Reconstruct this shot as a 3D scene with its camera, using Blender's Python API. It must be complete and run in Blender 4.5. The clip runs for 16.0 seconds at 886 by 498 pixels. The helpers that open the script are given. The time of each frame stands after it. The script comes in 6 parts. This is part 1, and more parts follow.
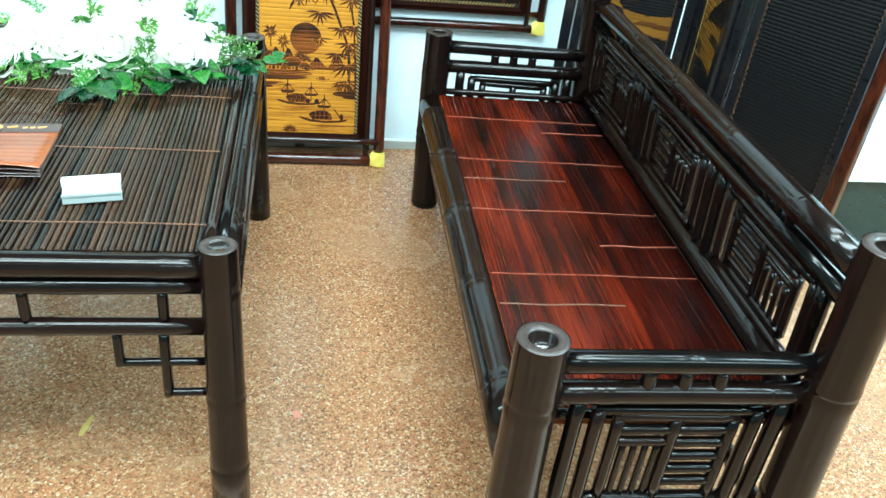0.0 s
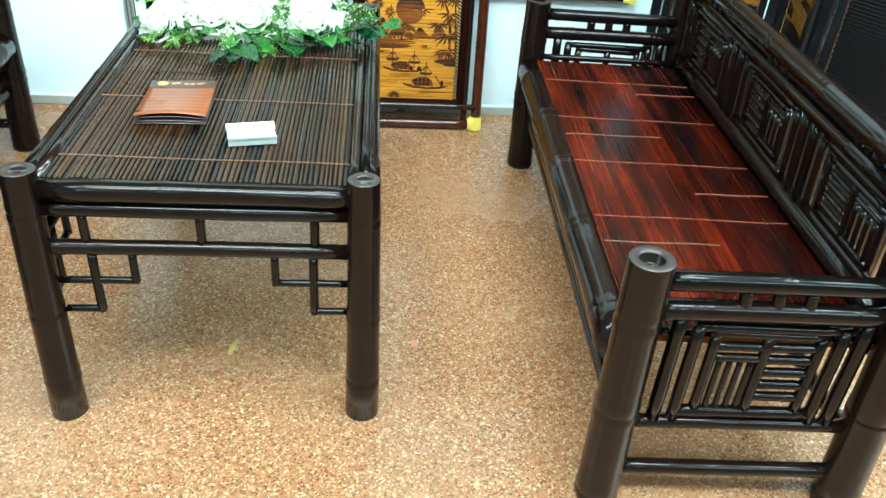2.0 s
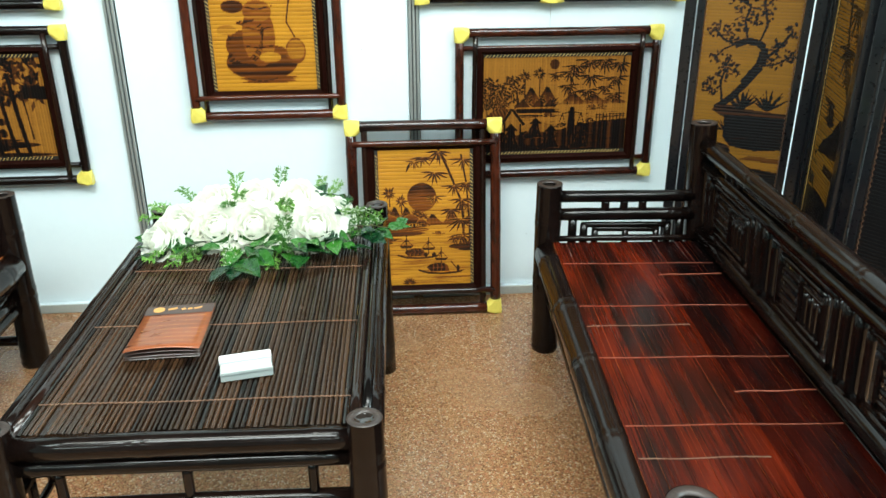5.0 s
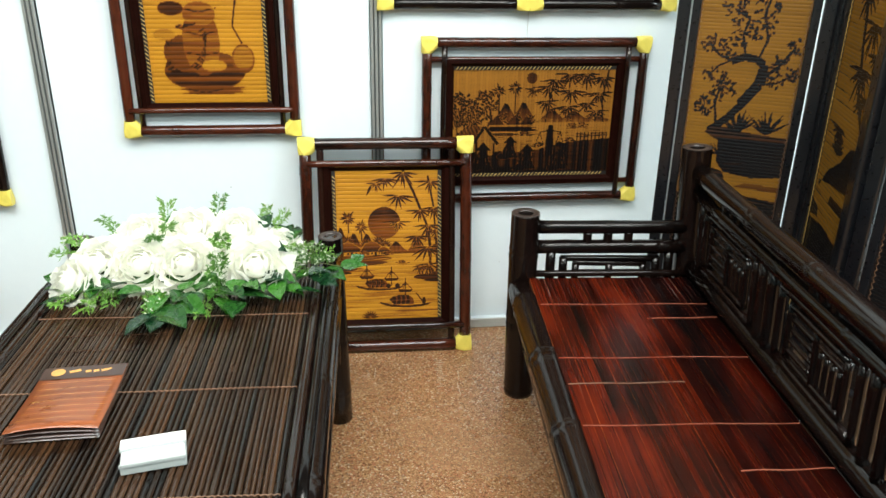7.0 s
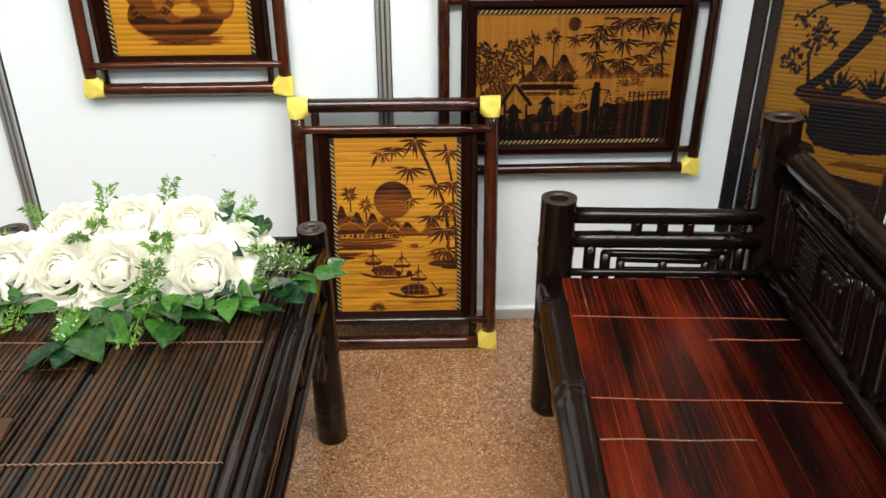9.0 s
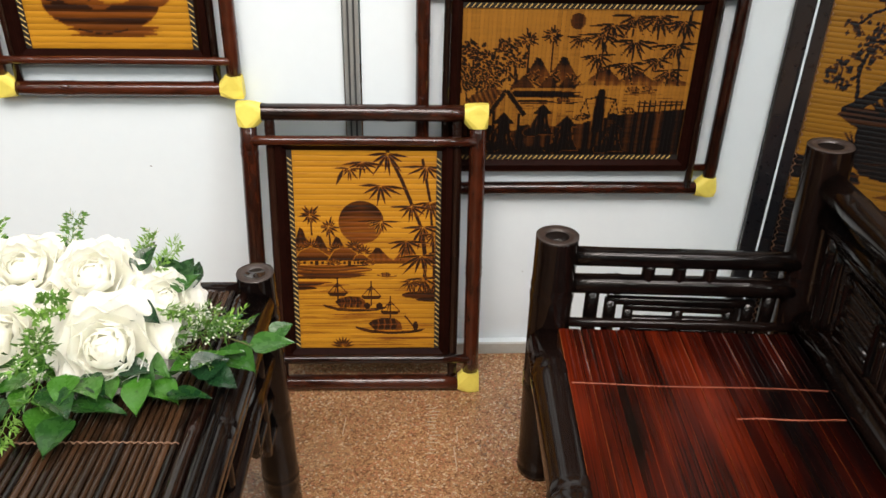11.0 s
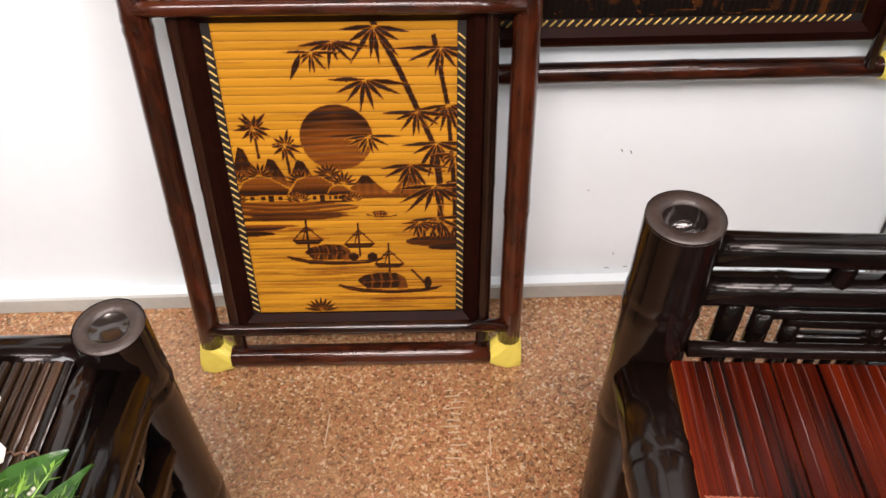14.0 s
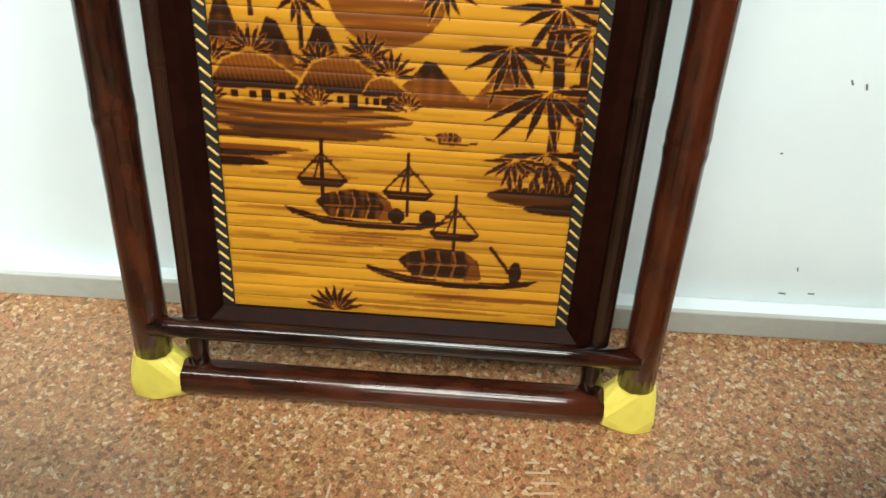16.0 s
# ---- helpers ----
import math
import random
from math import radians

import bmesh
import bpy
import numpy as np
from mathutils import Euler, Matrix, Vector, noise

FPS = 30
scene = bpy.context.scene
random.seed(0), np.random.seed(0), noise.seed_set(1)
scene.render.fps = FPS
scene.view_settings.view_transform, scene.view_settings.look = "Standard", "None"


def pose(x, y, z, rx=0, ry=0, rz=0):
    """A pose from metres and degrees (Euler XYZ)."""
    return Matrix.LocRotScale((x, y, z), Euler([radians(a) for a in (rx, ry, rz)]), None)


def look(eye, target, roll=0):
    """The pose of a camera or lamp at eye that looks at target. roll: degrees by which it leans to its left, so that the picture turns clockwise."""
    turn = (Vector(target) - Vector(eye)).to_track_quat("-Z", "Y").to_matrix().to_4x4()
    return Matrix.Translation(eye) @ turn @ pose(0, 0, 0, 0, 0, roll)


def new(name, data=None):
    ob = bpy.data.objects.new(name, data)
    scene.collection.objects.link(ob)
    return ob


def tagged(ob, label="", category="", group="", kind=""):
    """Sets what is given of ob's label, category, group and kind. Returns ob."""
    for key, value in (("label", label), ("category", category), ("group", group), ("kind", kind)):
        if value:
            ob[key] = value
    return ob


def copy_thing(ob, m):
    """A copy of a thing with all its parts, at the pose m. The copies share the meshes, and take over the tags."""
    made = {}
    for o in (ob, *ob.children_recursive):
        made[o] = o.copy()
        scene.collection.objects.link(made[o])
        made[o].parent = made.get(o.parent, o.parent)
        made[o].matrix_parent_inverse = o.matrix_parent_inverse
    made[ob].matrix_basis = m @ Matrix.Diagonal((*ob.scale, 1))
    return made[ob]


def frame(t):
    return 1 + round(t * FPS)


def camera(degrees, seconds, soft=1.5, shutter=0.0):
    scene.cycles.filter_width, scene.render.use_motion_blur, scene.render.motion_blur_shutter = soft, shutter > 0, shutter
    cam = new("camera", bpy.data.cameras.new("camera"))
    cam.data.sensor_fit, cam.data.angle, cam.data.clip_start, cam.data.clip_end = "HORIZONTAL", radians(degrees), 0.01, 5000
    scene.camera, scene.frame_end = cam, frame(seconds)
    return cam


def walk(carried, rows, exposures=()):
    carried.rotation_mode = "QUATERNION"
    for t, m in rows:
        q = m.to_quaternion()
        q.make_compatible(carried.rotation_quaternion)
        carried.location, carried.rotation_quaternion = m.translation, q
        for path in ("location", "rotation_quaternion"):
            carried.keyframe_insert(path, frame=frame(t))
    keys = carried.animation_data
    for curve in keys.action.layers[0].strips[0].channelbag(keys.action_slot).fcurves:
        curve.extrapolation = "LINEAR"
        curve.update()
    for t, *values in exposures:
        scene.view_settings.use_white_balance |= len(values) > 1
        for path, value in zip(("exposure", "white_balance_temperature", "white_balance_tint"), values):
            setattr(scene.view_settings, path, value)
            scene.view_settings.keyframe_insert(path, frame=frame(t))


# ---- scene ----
cam = camera(58.6, 16.0)
PATH = [
    (0, (0.116, 0.476, 1.315), (0.499, 2.132, 0.259), 7.3),
    (0.5, (0.094, 0.475, 1.308), (0.384, 2.137, 0.234), 6.6),
    (1, (0.082, 0.433, 1.31), (0.297, 2.082, 0.199), 5.8),
    (1.5, (0.023, 0.351, 1.328), (0.243, 1.998, 0.215), 5.3),
    (2, (-0.007, 0.284, 1.33), (0.204, 1.935, 0.221), 4.9),
    (2.5, (-0.056, 0.252, 1.337), (0.065, 1.912, 0.228), 4.4),
    (3, (-0.063, 0.249, 1.366), (-0.026, 1.98, 0.365), 4.1),
    (3.5, (-0.038, 0.279, 1.381), (-0.002, 2.063, 0.478), 2.2),
    (4, (-0.01, 0.337, 1.389), (0.054, 2.146, 0.538), 0.5),
    (4.5, (0.021, 0.405, 1.396), (0.12, 2.229, 0.58), -0.0),
    (5, (0.061, 0.462, 1.399), (0.185, 2.298, 0.614), -0.3),
    (5.2, (0.072, 0.482, 1.396), (0.203, 2.321, 0.622), -0.5),
    (7.3, (0.129, 0.831, 1.368), (0.324, 2.662, 0.587), 1.1),
    (7.5, (0.153, 0.891, 1.357), (0.336, 2.714, 0.556), 0.9),
    (8, (0.224, 1.015, 1.34), (0.32, 2.836, 0.519), 0.3),
    (8.5, (0.251, 1.105, 1.327), (0.291, 2.895, 0.435), -0.2),
    (9, (0.258, 1.186, 1.331), (0.301, 2.959, 0.406), -0.1),
    (9.2, (0.258, 1.224, 1.33), (0.309, 2.998, 0.408), 0.0),
    (11.3, (0.285, 1.578, 1.298), (0.371, 3.298, 0.28), 1.7),
    (11.5, (0.288, 1.619, 1.286), (0.348, 3.314, 0.226), 1.4),
    (12, (0.297, 1.745, 1.263), (0.33, 3.392, 0.129), 1.4),
    (12.5, (0.289, 1.882, 1.25), (0.316, 3.474, 0.039), 1.1),
    (13, (0.304, 1.991, 1.227), (0.349, 3.507, -0.077), -0.4),
    (13.5, (0.321, 2.117, 1.199), (0.354, 3.597, -0.146), -0.6),
    (14, (0.306, 2.248, 1.141), (0.334, 3.667, -0.268), -0.1),
    (14.5, (0.285, 2.37, 1.038), (0.315, 3.763, -0.398), -0.7),
    (15, (0.28, 2.46, 0.889), (0.289, 3.85, -0.549), -1.4),
    (15.5, (0.252, 2.531, 0.755), (0.211, 4.02, -0.581), 1.4),
    (15.8, (0.265, 2.547, 0.687), (0.185, 4.091, -0.582), 1.9),
    (16, (0.246, 2.54, 0.68), (0.194, 4.103, -0.566), 2.7),
]
walk(cam, [(t, look(eye, target, roll)) for t, eye, target, roll in PATH],
     exposures=[(0.0, 0.80, 5500, -11), (2.5, 0.61, 5800, -10), (3.5, 0.38, 6050, -6), (5.0, 0.22, 6350, -1),
                (7.5, 0.08, 6900, 10), (8.5, -0.06, 7150, 15), (9.2, 0.0, 7300, 18), (11.3, -0.08, 7350, 21), (12.5, 0.03, 7350, 27), (14.5, 0.32, 7550, 29), (15.5, 0.40, 7100, 10), (16.0, 0.43, 7000, 4)])

# ---- light: a bright exhibition hall, lamps overhead ----
world = bpy.data.worlds.new("hall_air")
scene.world = world
world.use_nodes = True
world.node_tree.nodes["Background"].inputs[0].default_value = (0.80, 0.92, 1.0, 1)
world.node_tree.nodes["Background"].inputs[1].default_value = 0.15


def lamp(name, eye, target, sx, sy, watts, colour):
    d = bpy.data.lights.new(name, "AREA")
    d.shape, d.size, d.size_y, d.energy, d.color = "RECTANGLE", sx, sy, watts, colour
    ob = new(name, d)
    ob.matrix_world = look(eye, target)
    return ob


lamp("hall_lamp", (-0.8, 0.9, 3.9), (-0.8, 1.5, 0), 2.4, 0.35, 50, (1.0, 0.98, 0.94))
lamp("hall_lamp", (0.9, 1.5, 3.9), (0.9, 1.9, 0), 2.4, 0.35, 50, (0.97, 0.99, 1.0))
lamp("hall_lamp", (0.1, -0.3, 4.3), (0.1, 2.4, 0.4), 4.0, 0.8, 215, (0.95, 0.99, 1.0))
# Outer lamps out of view, added to lift reflections in the dark lacquer.
for x, y in ((-3.8, 0.4), (-3.8, -3.2), (0.0, -4.0), (3.8, -3.2)):
    lamp("hall_lamp", (x, y, 4.3), (x, y + 0.01, 0), 2.4, 0.5, 75, (0.86, 0.99, 1.0))
# No such lamp is in view: added to brighten the right-hand floor and lacquer.
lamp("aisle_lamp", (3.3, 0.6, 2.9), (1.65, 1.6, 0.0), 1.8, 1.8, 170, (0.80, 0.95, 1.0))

# ---- materials ----


def material(name, base, rough=0.5, metal=0.0, second=None, scale=8.0, stretch=(1, 1, 1), fine=60.0, bump=0.0,
             coat=0.0, vary=0.0, spec=0.5, mottle=0.5, coords="Object"):
    """Two colours mixed by two sizes of noise, with a change from piece to piece and fine relief."""
    m = bpy.data.materials.new(name)
    m.use_nodes = True
    nt = m.node_tree
    n, l = nt.nodes, nt.links
    b = n["Principled BSDF"]
    b.inputs["Roughness"].default_value = rough
    b.inputs["Metallic"].default_value = metal
    b.inputs["Specular IOR Level"].default_value = spec
    b.inputs["Coat Weight"].default_value = coat
    b.inputs["Coat Roughness"].default_value = 0.07
    tc = n.new("ShaderNodeTexCoord")
    mp = n.new("ShaderNodeMapping")
    mp.inputs["Scale"].default_value = stretch
    l.new(tc.outputs[coords], mp.inputs[0])
    n1, n2 = n.new("ShaderNodeTexNoise"), n.new("ShaderNodeTexNoise")
    n1.inputs["Scale"].default_value, n1.inputs["Detail"].default_value = scale, 4
    n2.inputs["Scale"].default_value, n2.inputs["Detail"].default_value = fine, 3
    l.new(mp.outputs[0], n1.inputs[0])
    l.new(mp.outputs[0], n2.inputs[0])
    add = n.new("ShaderNodeMath")
    add.operation = "MULTIPLY_ADD"
    add.inputs[1].default_value, add.inputs[2].default_value = 0.5, 0.0
    l.new(n2.outputs[0], add.inputs[0])
    half = n.new("ShaderNodeMath")
    half.operation = "MULTIPLY_ADD"
    half.inputs[1].default_value = 0.5
    l.new(n1.outputs[0], half.inputs[0])
    l.new(add.outputs[0], half.inputs[2])
    last = half.outputs[0]
    if vary:
        oi = n.new("ShaderNodeObjectInfo")
        v = n.new("ShaderNodeMath")
        v.operation = "MULTIPLY_ADD"
        v.inputs[1].default_value = vary
        l.new(oi.outputs["Random"], v.inputs[0])
        sh = n.new("ShaderNodeMath")
        sh.operation = "SUBTRACT"
        sh.inputs[1].default_value = vary / 2
        l.new(last, v.inputs[2])
        l.new(v.outputs[0], sh.inputs[0])
        last = sh.outputs[0]
    ramp = n.new("ShaderNodeValToRGB")
    sec = second or tuple(c * 0.7 for c in base)
    ramp.color_ramp.elements[0].position, ramp.color_ramp.elements[1].position = 0.5 - mottle / 2, 0.5 + mottle / 2
    ramp.color_ramp.elements[0].color, ramp.color_ramp.elements[1].color = (*sec, 1), (*base, 1)
    l.new(last, ramp.inputs[0])
    l.new(ramp.outputs[0], b.inputs["Base Color"])
    rr = n.new("ShaderNodeMath")
    rr.operation = "MULTIPLY_ADD"
    rr.inputs[1].default_value, rr.inputs[2].default_value = 0.25, rough - 0.12
    rr.use_clamp = True
    l.new(n2.outputs[0], rr.inputs[0])
    l.new(rr.outputs[0], b.inputs["Roughness"])
    if bump:
        bp = n.new("ShaderNodeBump")
        bp.inputs["Strength"].default_value, bp.inputs["Distance"].default_value = bump, 0.002
        l.new(n2.outputs[0], bp.inputs["Height"])
        l.new(bp.outputs[0], b.inputs["Normal"])
    return m


M_CULM = material("dark_lacquered_bamboo", (0.0085, 0.0040, 0.0030), 0.19, second=(0.0017, 0.0015, 0.0015), scale=7, fine=45, bump=0.04, coat=0.25, vary=0.4, spec=0.19)
M_RED = material("red_brown_lacquered_bamboo", (0.066, 0.0135, 0.0048), 0.20, second=(0.006, 0.0024, 0.0018), scale=3, stretch=(4, 4, 1.2), fine=20, bump=0.05, coat=0.5, vary=0.35, spec=0.24, mottle=0.34)
M_RED_ACROSS = material("red_brown_lacquered_bamboo_rail", (0.066, 0.0135, 0.0048), 0.20, second=(0.006, 0.0024, 0.0018), scale=3, stretch=(1.2, 4, 4), fine=20, bump=0.05, coat=0.5, vary=0.35, spec=0.24, mottle=0.34)
M_INNER = material("dark_brown_bamboo", (0.021, 0.0065, 0.0035), 0.2, second=(0.004, 0.0022, 0.0016), scale=3, stretch=(4, 4, 1.2), fine=20, bump=0.05, coat=0.5, vary=0.3, spec=0.18)
M_END = material("cut_bamboo_end", (0.055, 0.038, 0.032), 0.4, second=(0.018, 0.013, 0.012), scale=30, fine=160, bump=0.3)
M_HOLLOW = material("bamboo_hollow", (0.02, 0.013, 0.010), 0.16, second=(0.006, 0.005, 0.005), scale=40, fine=160, coat=0.6)
M_MAT = material("brown_bamboo_slats", (0.048, 0.0225, 0.0105), 0.22, second=(0.0035, 0.0022, 0.0017), scale=2.2, stretch=(5, 1, 1), fine=20, bump=0.03, coat=0.26, vary=0.62, mottle=0.55, spec=0.24)
M_SEATGAP = material("bare_bamboo_edge", (0.50, 0.15, 0.04), 0.7, second=(0.16, 0.035, 0.012), scale=8, fine=60, spec=0.1)
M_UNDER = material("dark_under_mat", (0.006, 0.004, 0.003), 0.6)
M_STITCH = material("tan_cord", (0.21, 0.115, 0.065), 0.6, second=(0.11, 0.05, 0.03), scale=90, fine=300, bump=0.4)
M_REDCORD = material("red_cord", (0.38, 0.105, 0.05), 0.55, second=(0.2, 0.04, 0.02), scale=90, fine=300, bump=0.4)
M_GOLD = material("yellow_cord", (0.62, 0.42, 0.13), 0.5, second=(0.38, 0.22, 0.05), scale=90, fine=300, bump=0.4)
M_TAPE = material("yellow_tape", (0.78, 0.66, 0.13), 0.42, second=(0.64, 0.52, 0.09), scale=22, fine=70, bump=0.35)
M_WALL = material("white_panel", (0.69, 0.765, 0.795), 0.45, second=(0.66, 0.735, 0.77), scale=2.2, fine=30, spec=0.3, bump=0.02)
M_ALU = material("grey_aluminium", (0.52, 0.54, 0.53), 0.38, metal=0.75, second=(0.42, 0.44, 0.43), scale=6, fine=120)
M_RAIL = material("grey_base_rail", (0.46, 0.48, 0.45), 0.45, metal=0.1, second=(0.37, 0.38, 0.36), scale=6, fine=80)
M_GROOVE = material("dark_groove", (0.10, 0.11, 0.11), 0.5)
M_BLACK = material("dark_wood_moulding", (0.017, 0.0042, 0.0026), 0.35, second=(0.005, 0.0015, 0.0011), scale=12, fine=80, spec=0.03)
M_SCREEN = material("screen_dark_wood", (0.007, 0.0075, 0.0095), 0.3, second=(0.003, 0.0035, 0.005), scale=12, fine=80, coat=0.4, vary=0.3)
M_LEAF = material("green_leaf", (0.030, 0.125, 0.013), 0.27, second=(0.004, 0.026, 0.008), scale=9, fine=70, bump=0.25, vary=0.95, mottle=0.62)
M_SPRIG = material("pale_green_sprig", (0.19, 0.38, 0.06), 0.5, second=(0.05, 0.16, 0.02), scale=30, fine=120, vary=0.5)
M_STEM = material("stem", (0.10, 0.12, 0.035), 0.6, second=(0.06, 0.05, 0.02), scale=20, fine=120)
M_BUD = material("white_bud", (0.78, 0.80, 0.66), 0.6)
# Unseen hall surfaces, toned pale teal for what the lacquer mirrors.
M_HALL = material("hall_wall", (0.30, 0.39, 0.39), 0.7, second=(0.24, 0.32, 0.33), scale=0.6, fine=6)
M_CEIL = material("hall_ceiling", (0.34, 0.38, 0.38), 0.8, second=(0.28, 0.32, 0.33), scale=0.6, fine=6)
M_PAPER = material("white_card", (0.80, 0.80, 0.79), 0.5, second=(0.75, 0.75, 0.75), scale=20, fine=80)
M_PLASTIC = material("clear_plastic_box", (0.42, 0.45, 0.44), 0.12, second=(0.36, 0.39, 0.38), scale=10, fine=50, coat=0.6)
M_COVER = material("orange_brown_cover", (0.33, 0.085, 0.022), 0.30, second=(0.11, 0.03, 0.012), scale=3, stretch=(1, 2.5, 1), fine=24, coat=0.2)
M_COVERD = material("dark_brown_cover", (0.055, 0.022, 0.014), 0.32, second=(0.03, 0.014, 0.01), scale=10, fine=40, coat=0.2)
M_INK = material("pale_orange_print", (0.72, 0.36, 0.10), 0.4)
M_INK2 = material("dark_orange_print", (0.20, 0.05, 0.02), 0.4)
M_SCUFF = material("pale_scuff", (0.47, 0.35, 0.24), 0.6, second=(0.36, 0.25, 0.16), scale=80, fine=300)
M_NAIL = material("dark_nail_mark", (0.17, 0.17, 0.17), 0.5)
M_DRY = material("dry_leaf", (0.10, 0.05, 0.02), 0.7)
M_TEAL = material("dark_teal_board", (0.012, 0.035, 0.032), 0.3, coat=0.3)
M_YELLOWTAPE = material("worn_yellow_floor_tape", (0.55, 0.42, 0.10), 0.6, second=(0.35, 0.25, 0.08), scale=60, fine=200)
M_REDTAPE = material("worn_red_floor_mark", (0.50, 0.12, 0.08), 0.6, second=(0.38, 0.17, 0.10), scale=60, fine=200)


def petal_material():
    m = material("white_petal", (0.97, 0.965, 0.91), 0.6, second=(0.95, 0.945, 0.86), scale=18, fine=90, bump=0.08, vary=0.3)
    b = m.node_tree.nodes["Principled BSDF"]
    nt = m.node_tree
    tr = nt.nodes.new("ShaderNodeBsdfTranslucent")
    tr.inputs["Color"].default_value = (0.95, 0.95, 0.88, 1)
    mix = nt.nodes.new("ShaderNodeMixShader")
    mix.inputs[0].default_value = 0.5
    nt.links.new(b.outputs[0], mix.inputs[1])
    nt.links.new(tr.outputs[0], mix.inputs[2])
    nt.links.new(mix.outputs[0], nt.nodes["Material Output"].inputs["Surface"])
    return m


M_PETAL = petal_material()


def terrazzo():
    """Polished terrazzo: chips of several browns in a warm binder, worn patches, large faint slabs."""
    m = bpy.data.materials.new("brown_terrazzo")
    m.use_nodes = True
    nt = m.node_tree
    n, l = nt.nodes, nt.links
    b = n["Principled BSDF"]
    tc = n.new("ShaderNodeTexCoord")
    warp = n.new("ShaderNodeTexNoise")
    warp.inputs["Scale"].default_value = 60
    l.new(tc.outputs["Object"], warp.inputs[0])
    mixv = n.new("ShaderNodeMix")
    mixv.data_type = "VECTOR"
    mixv.inputs["Factor"].default_value = 0.006
    l.new(tc.outputs["Object"], mixv.inputs["A"])
    l.new(warp.outputs["Color"], mixv.inputs["B"])
    v = n.new("ShaderNodeTexVoronoi")
    v.inputs["Scale"].default_value = 215
    l.new(mixv.outputs["Result"], v.inputs["Vector"])
    sep = n.new("ShaderNodeSeparateColor")
    l.new(v.outputs["Color"], sep.inputs[0])
    ramp = n.new("ShaderNodeValToRGB")
    r = ramp.color_ramp
    r.interpolation = "CONSTANT"
    cols = [(0.00, (0.170, 0.074, 0.031)), (0.12, (0.284, 0.138, 0.062)), (0.36, (0.358, 0.188, 0.086)), (0.62, (0.358, 0.146, 0.072)),
            (0.80, (0.453, 0.276, 0.144)), (0.91, (0.505, 0.357, 0.233)), (0.97, (0.212, 0.138, 0.088))]
    r.elements[0].position, r.elements[0].color = cols[0][0], (*cols[0][1], 1)
    r.elements[1].position, r.elements[1].color = cols[1][0], (*cols[1][1], 1)
    for p, c in cols[2:]:
        e = r.elements.new(p)
        e.color = (*c, 1)
    l.new(sep.outputs[0], ramp.inputs[0])
    # smaller grit between the chips
    v2 = n.new("ShaderNodeTexVoronoi")
    v2.inputs["Scale"].default_value = 480
    l.new(mixv.outputs["Result"], v2.inputs["Vector"])
    grit = n.new("ShaderNodeMix")
    grit.data_type = "RGBA"
    grit.blend_type = "OVERLAY"
    grit.inputs["Factor"].default_value = 0.5
    bw = n.new("ShaderNodeRGBToBW")
    l.new(v2.outputs["Color"], bw.inputs[0])
    l.new(ramp.outputs[0], grit.inputs["A"])
    l.new(bw.outputs[0], grit.inputs["B"])
    # broad wear
    big = n.new("ShaderNodeTexNoise")
    big.inputs["Scale"].default_value, big.inputs["Detail"].default_value = 2.2, 5
    l.new(tc.outputs["Object"], big.inputs[0])
    wear = n.new("ShaderNodeMix")
    wear.data_type = "RGBA"
    wr = n.new("ShaderNodeMapRange")
    wr.inputs[1].default_value, wr.inputs[2].default_value, wr.inputs[3].default_value, wr.inputs[4].default_value = 0.4, 0.75, 0.0, 0.28
    l.new(big.outputs[0], wr.inputs[0])
    l.new(wr.outputs[0], wear.inputs["Factor"])
    l.new(grit.outputs["Result"], wear.inputs["A"])
    wear.inputs["B"].default_value = (0.375, 0.232, 0.130, 1)
    # poured slabs of slightly different tone
    sm = n.new("ShaderNodeMapping")
    sm.inputs["Location"].default_value, sm.inputs["Scale"].default_value = (-0.2 / 1.2, -1.832 / 1.2, 0), (1 / 1.2, 1 / 1.2, 0)
    fl = n.new("ShaderNodeVectorMath")
    fl.operation = "FLOOR"
    wn = n.new("ShaderNodeTexWhiteNoise")
    l.new(tc.outputs["Object"], sm.inputs[0])
    l.new(sm.outputs[0], fl.inputs[0])
    l.new(fl.outputs[0], wn.inputs["Vector"])
    tone = n.new("ShaderNodeMapRange")
    tone.inputs[3].default_value, tone.inputs[4].default_value = 0.84, 1.04
    l.new(wn.outputs["Value"], tone.inputs[0])
    sc = n.new("ShaderNodeVectorMath")
    sc.operation = "SCALE"
    l.new(wear.outputs["Result"], sc.inputs[0])
    l.new(tone.outputs[0], sc.inputs["Scale"])
    l.new(sc.outputs[0], b.inputs["Base Color"])
    rg = n.new("ShaderNodeMapRange")
    rg.inputs[3].default_value, rg.inputs[4].default_value = 0.13, 0.38
    l.new(big.outputs[0], rg.inputs[0])
    l.new(rg.outputs[0], b.inputs["Roughness"])
    b.inputs["Specular IOR Level"].default_value = 0.5
    return m


M_FLOOR = terrazzo()


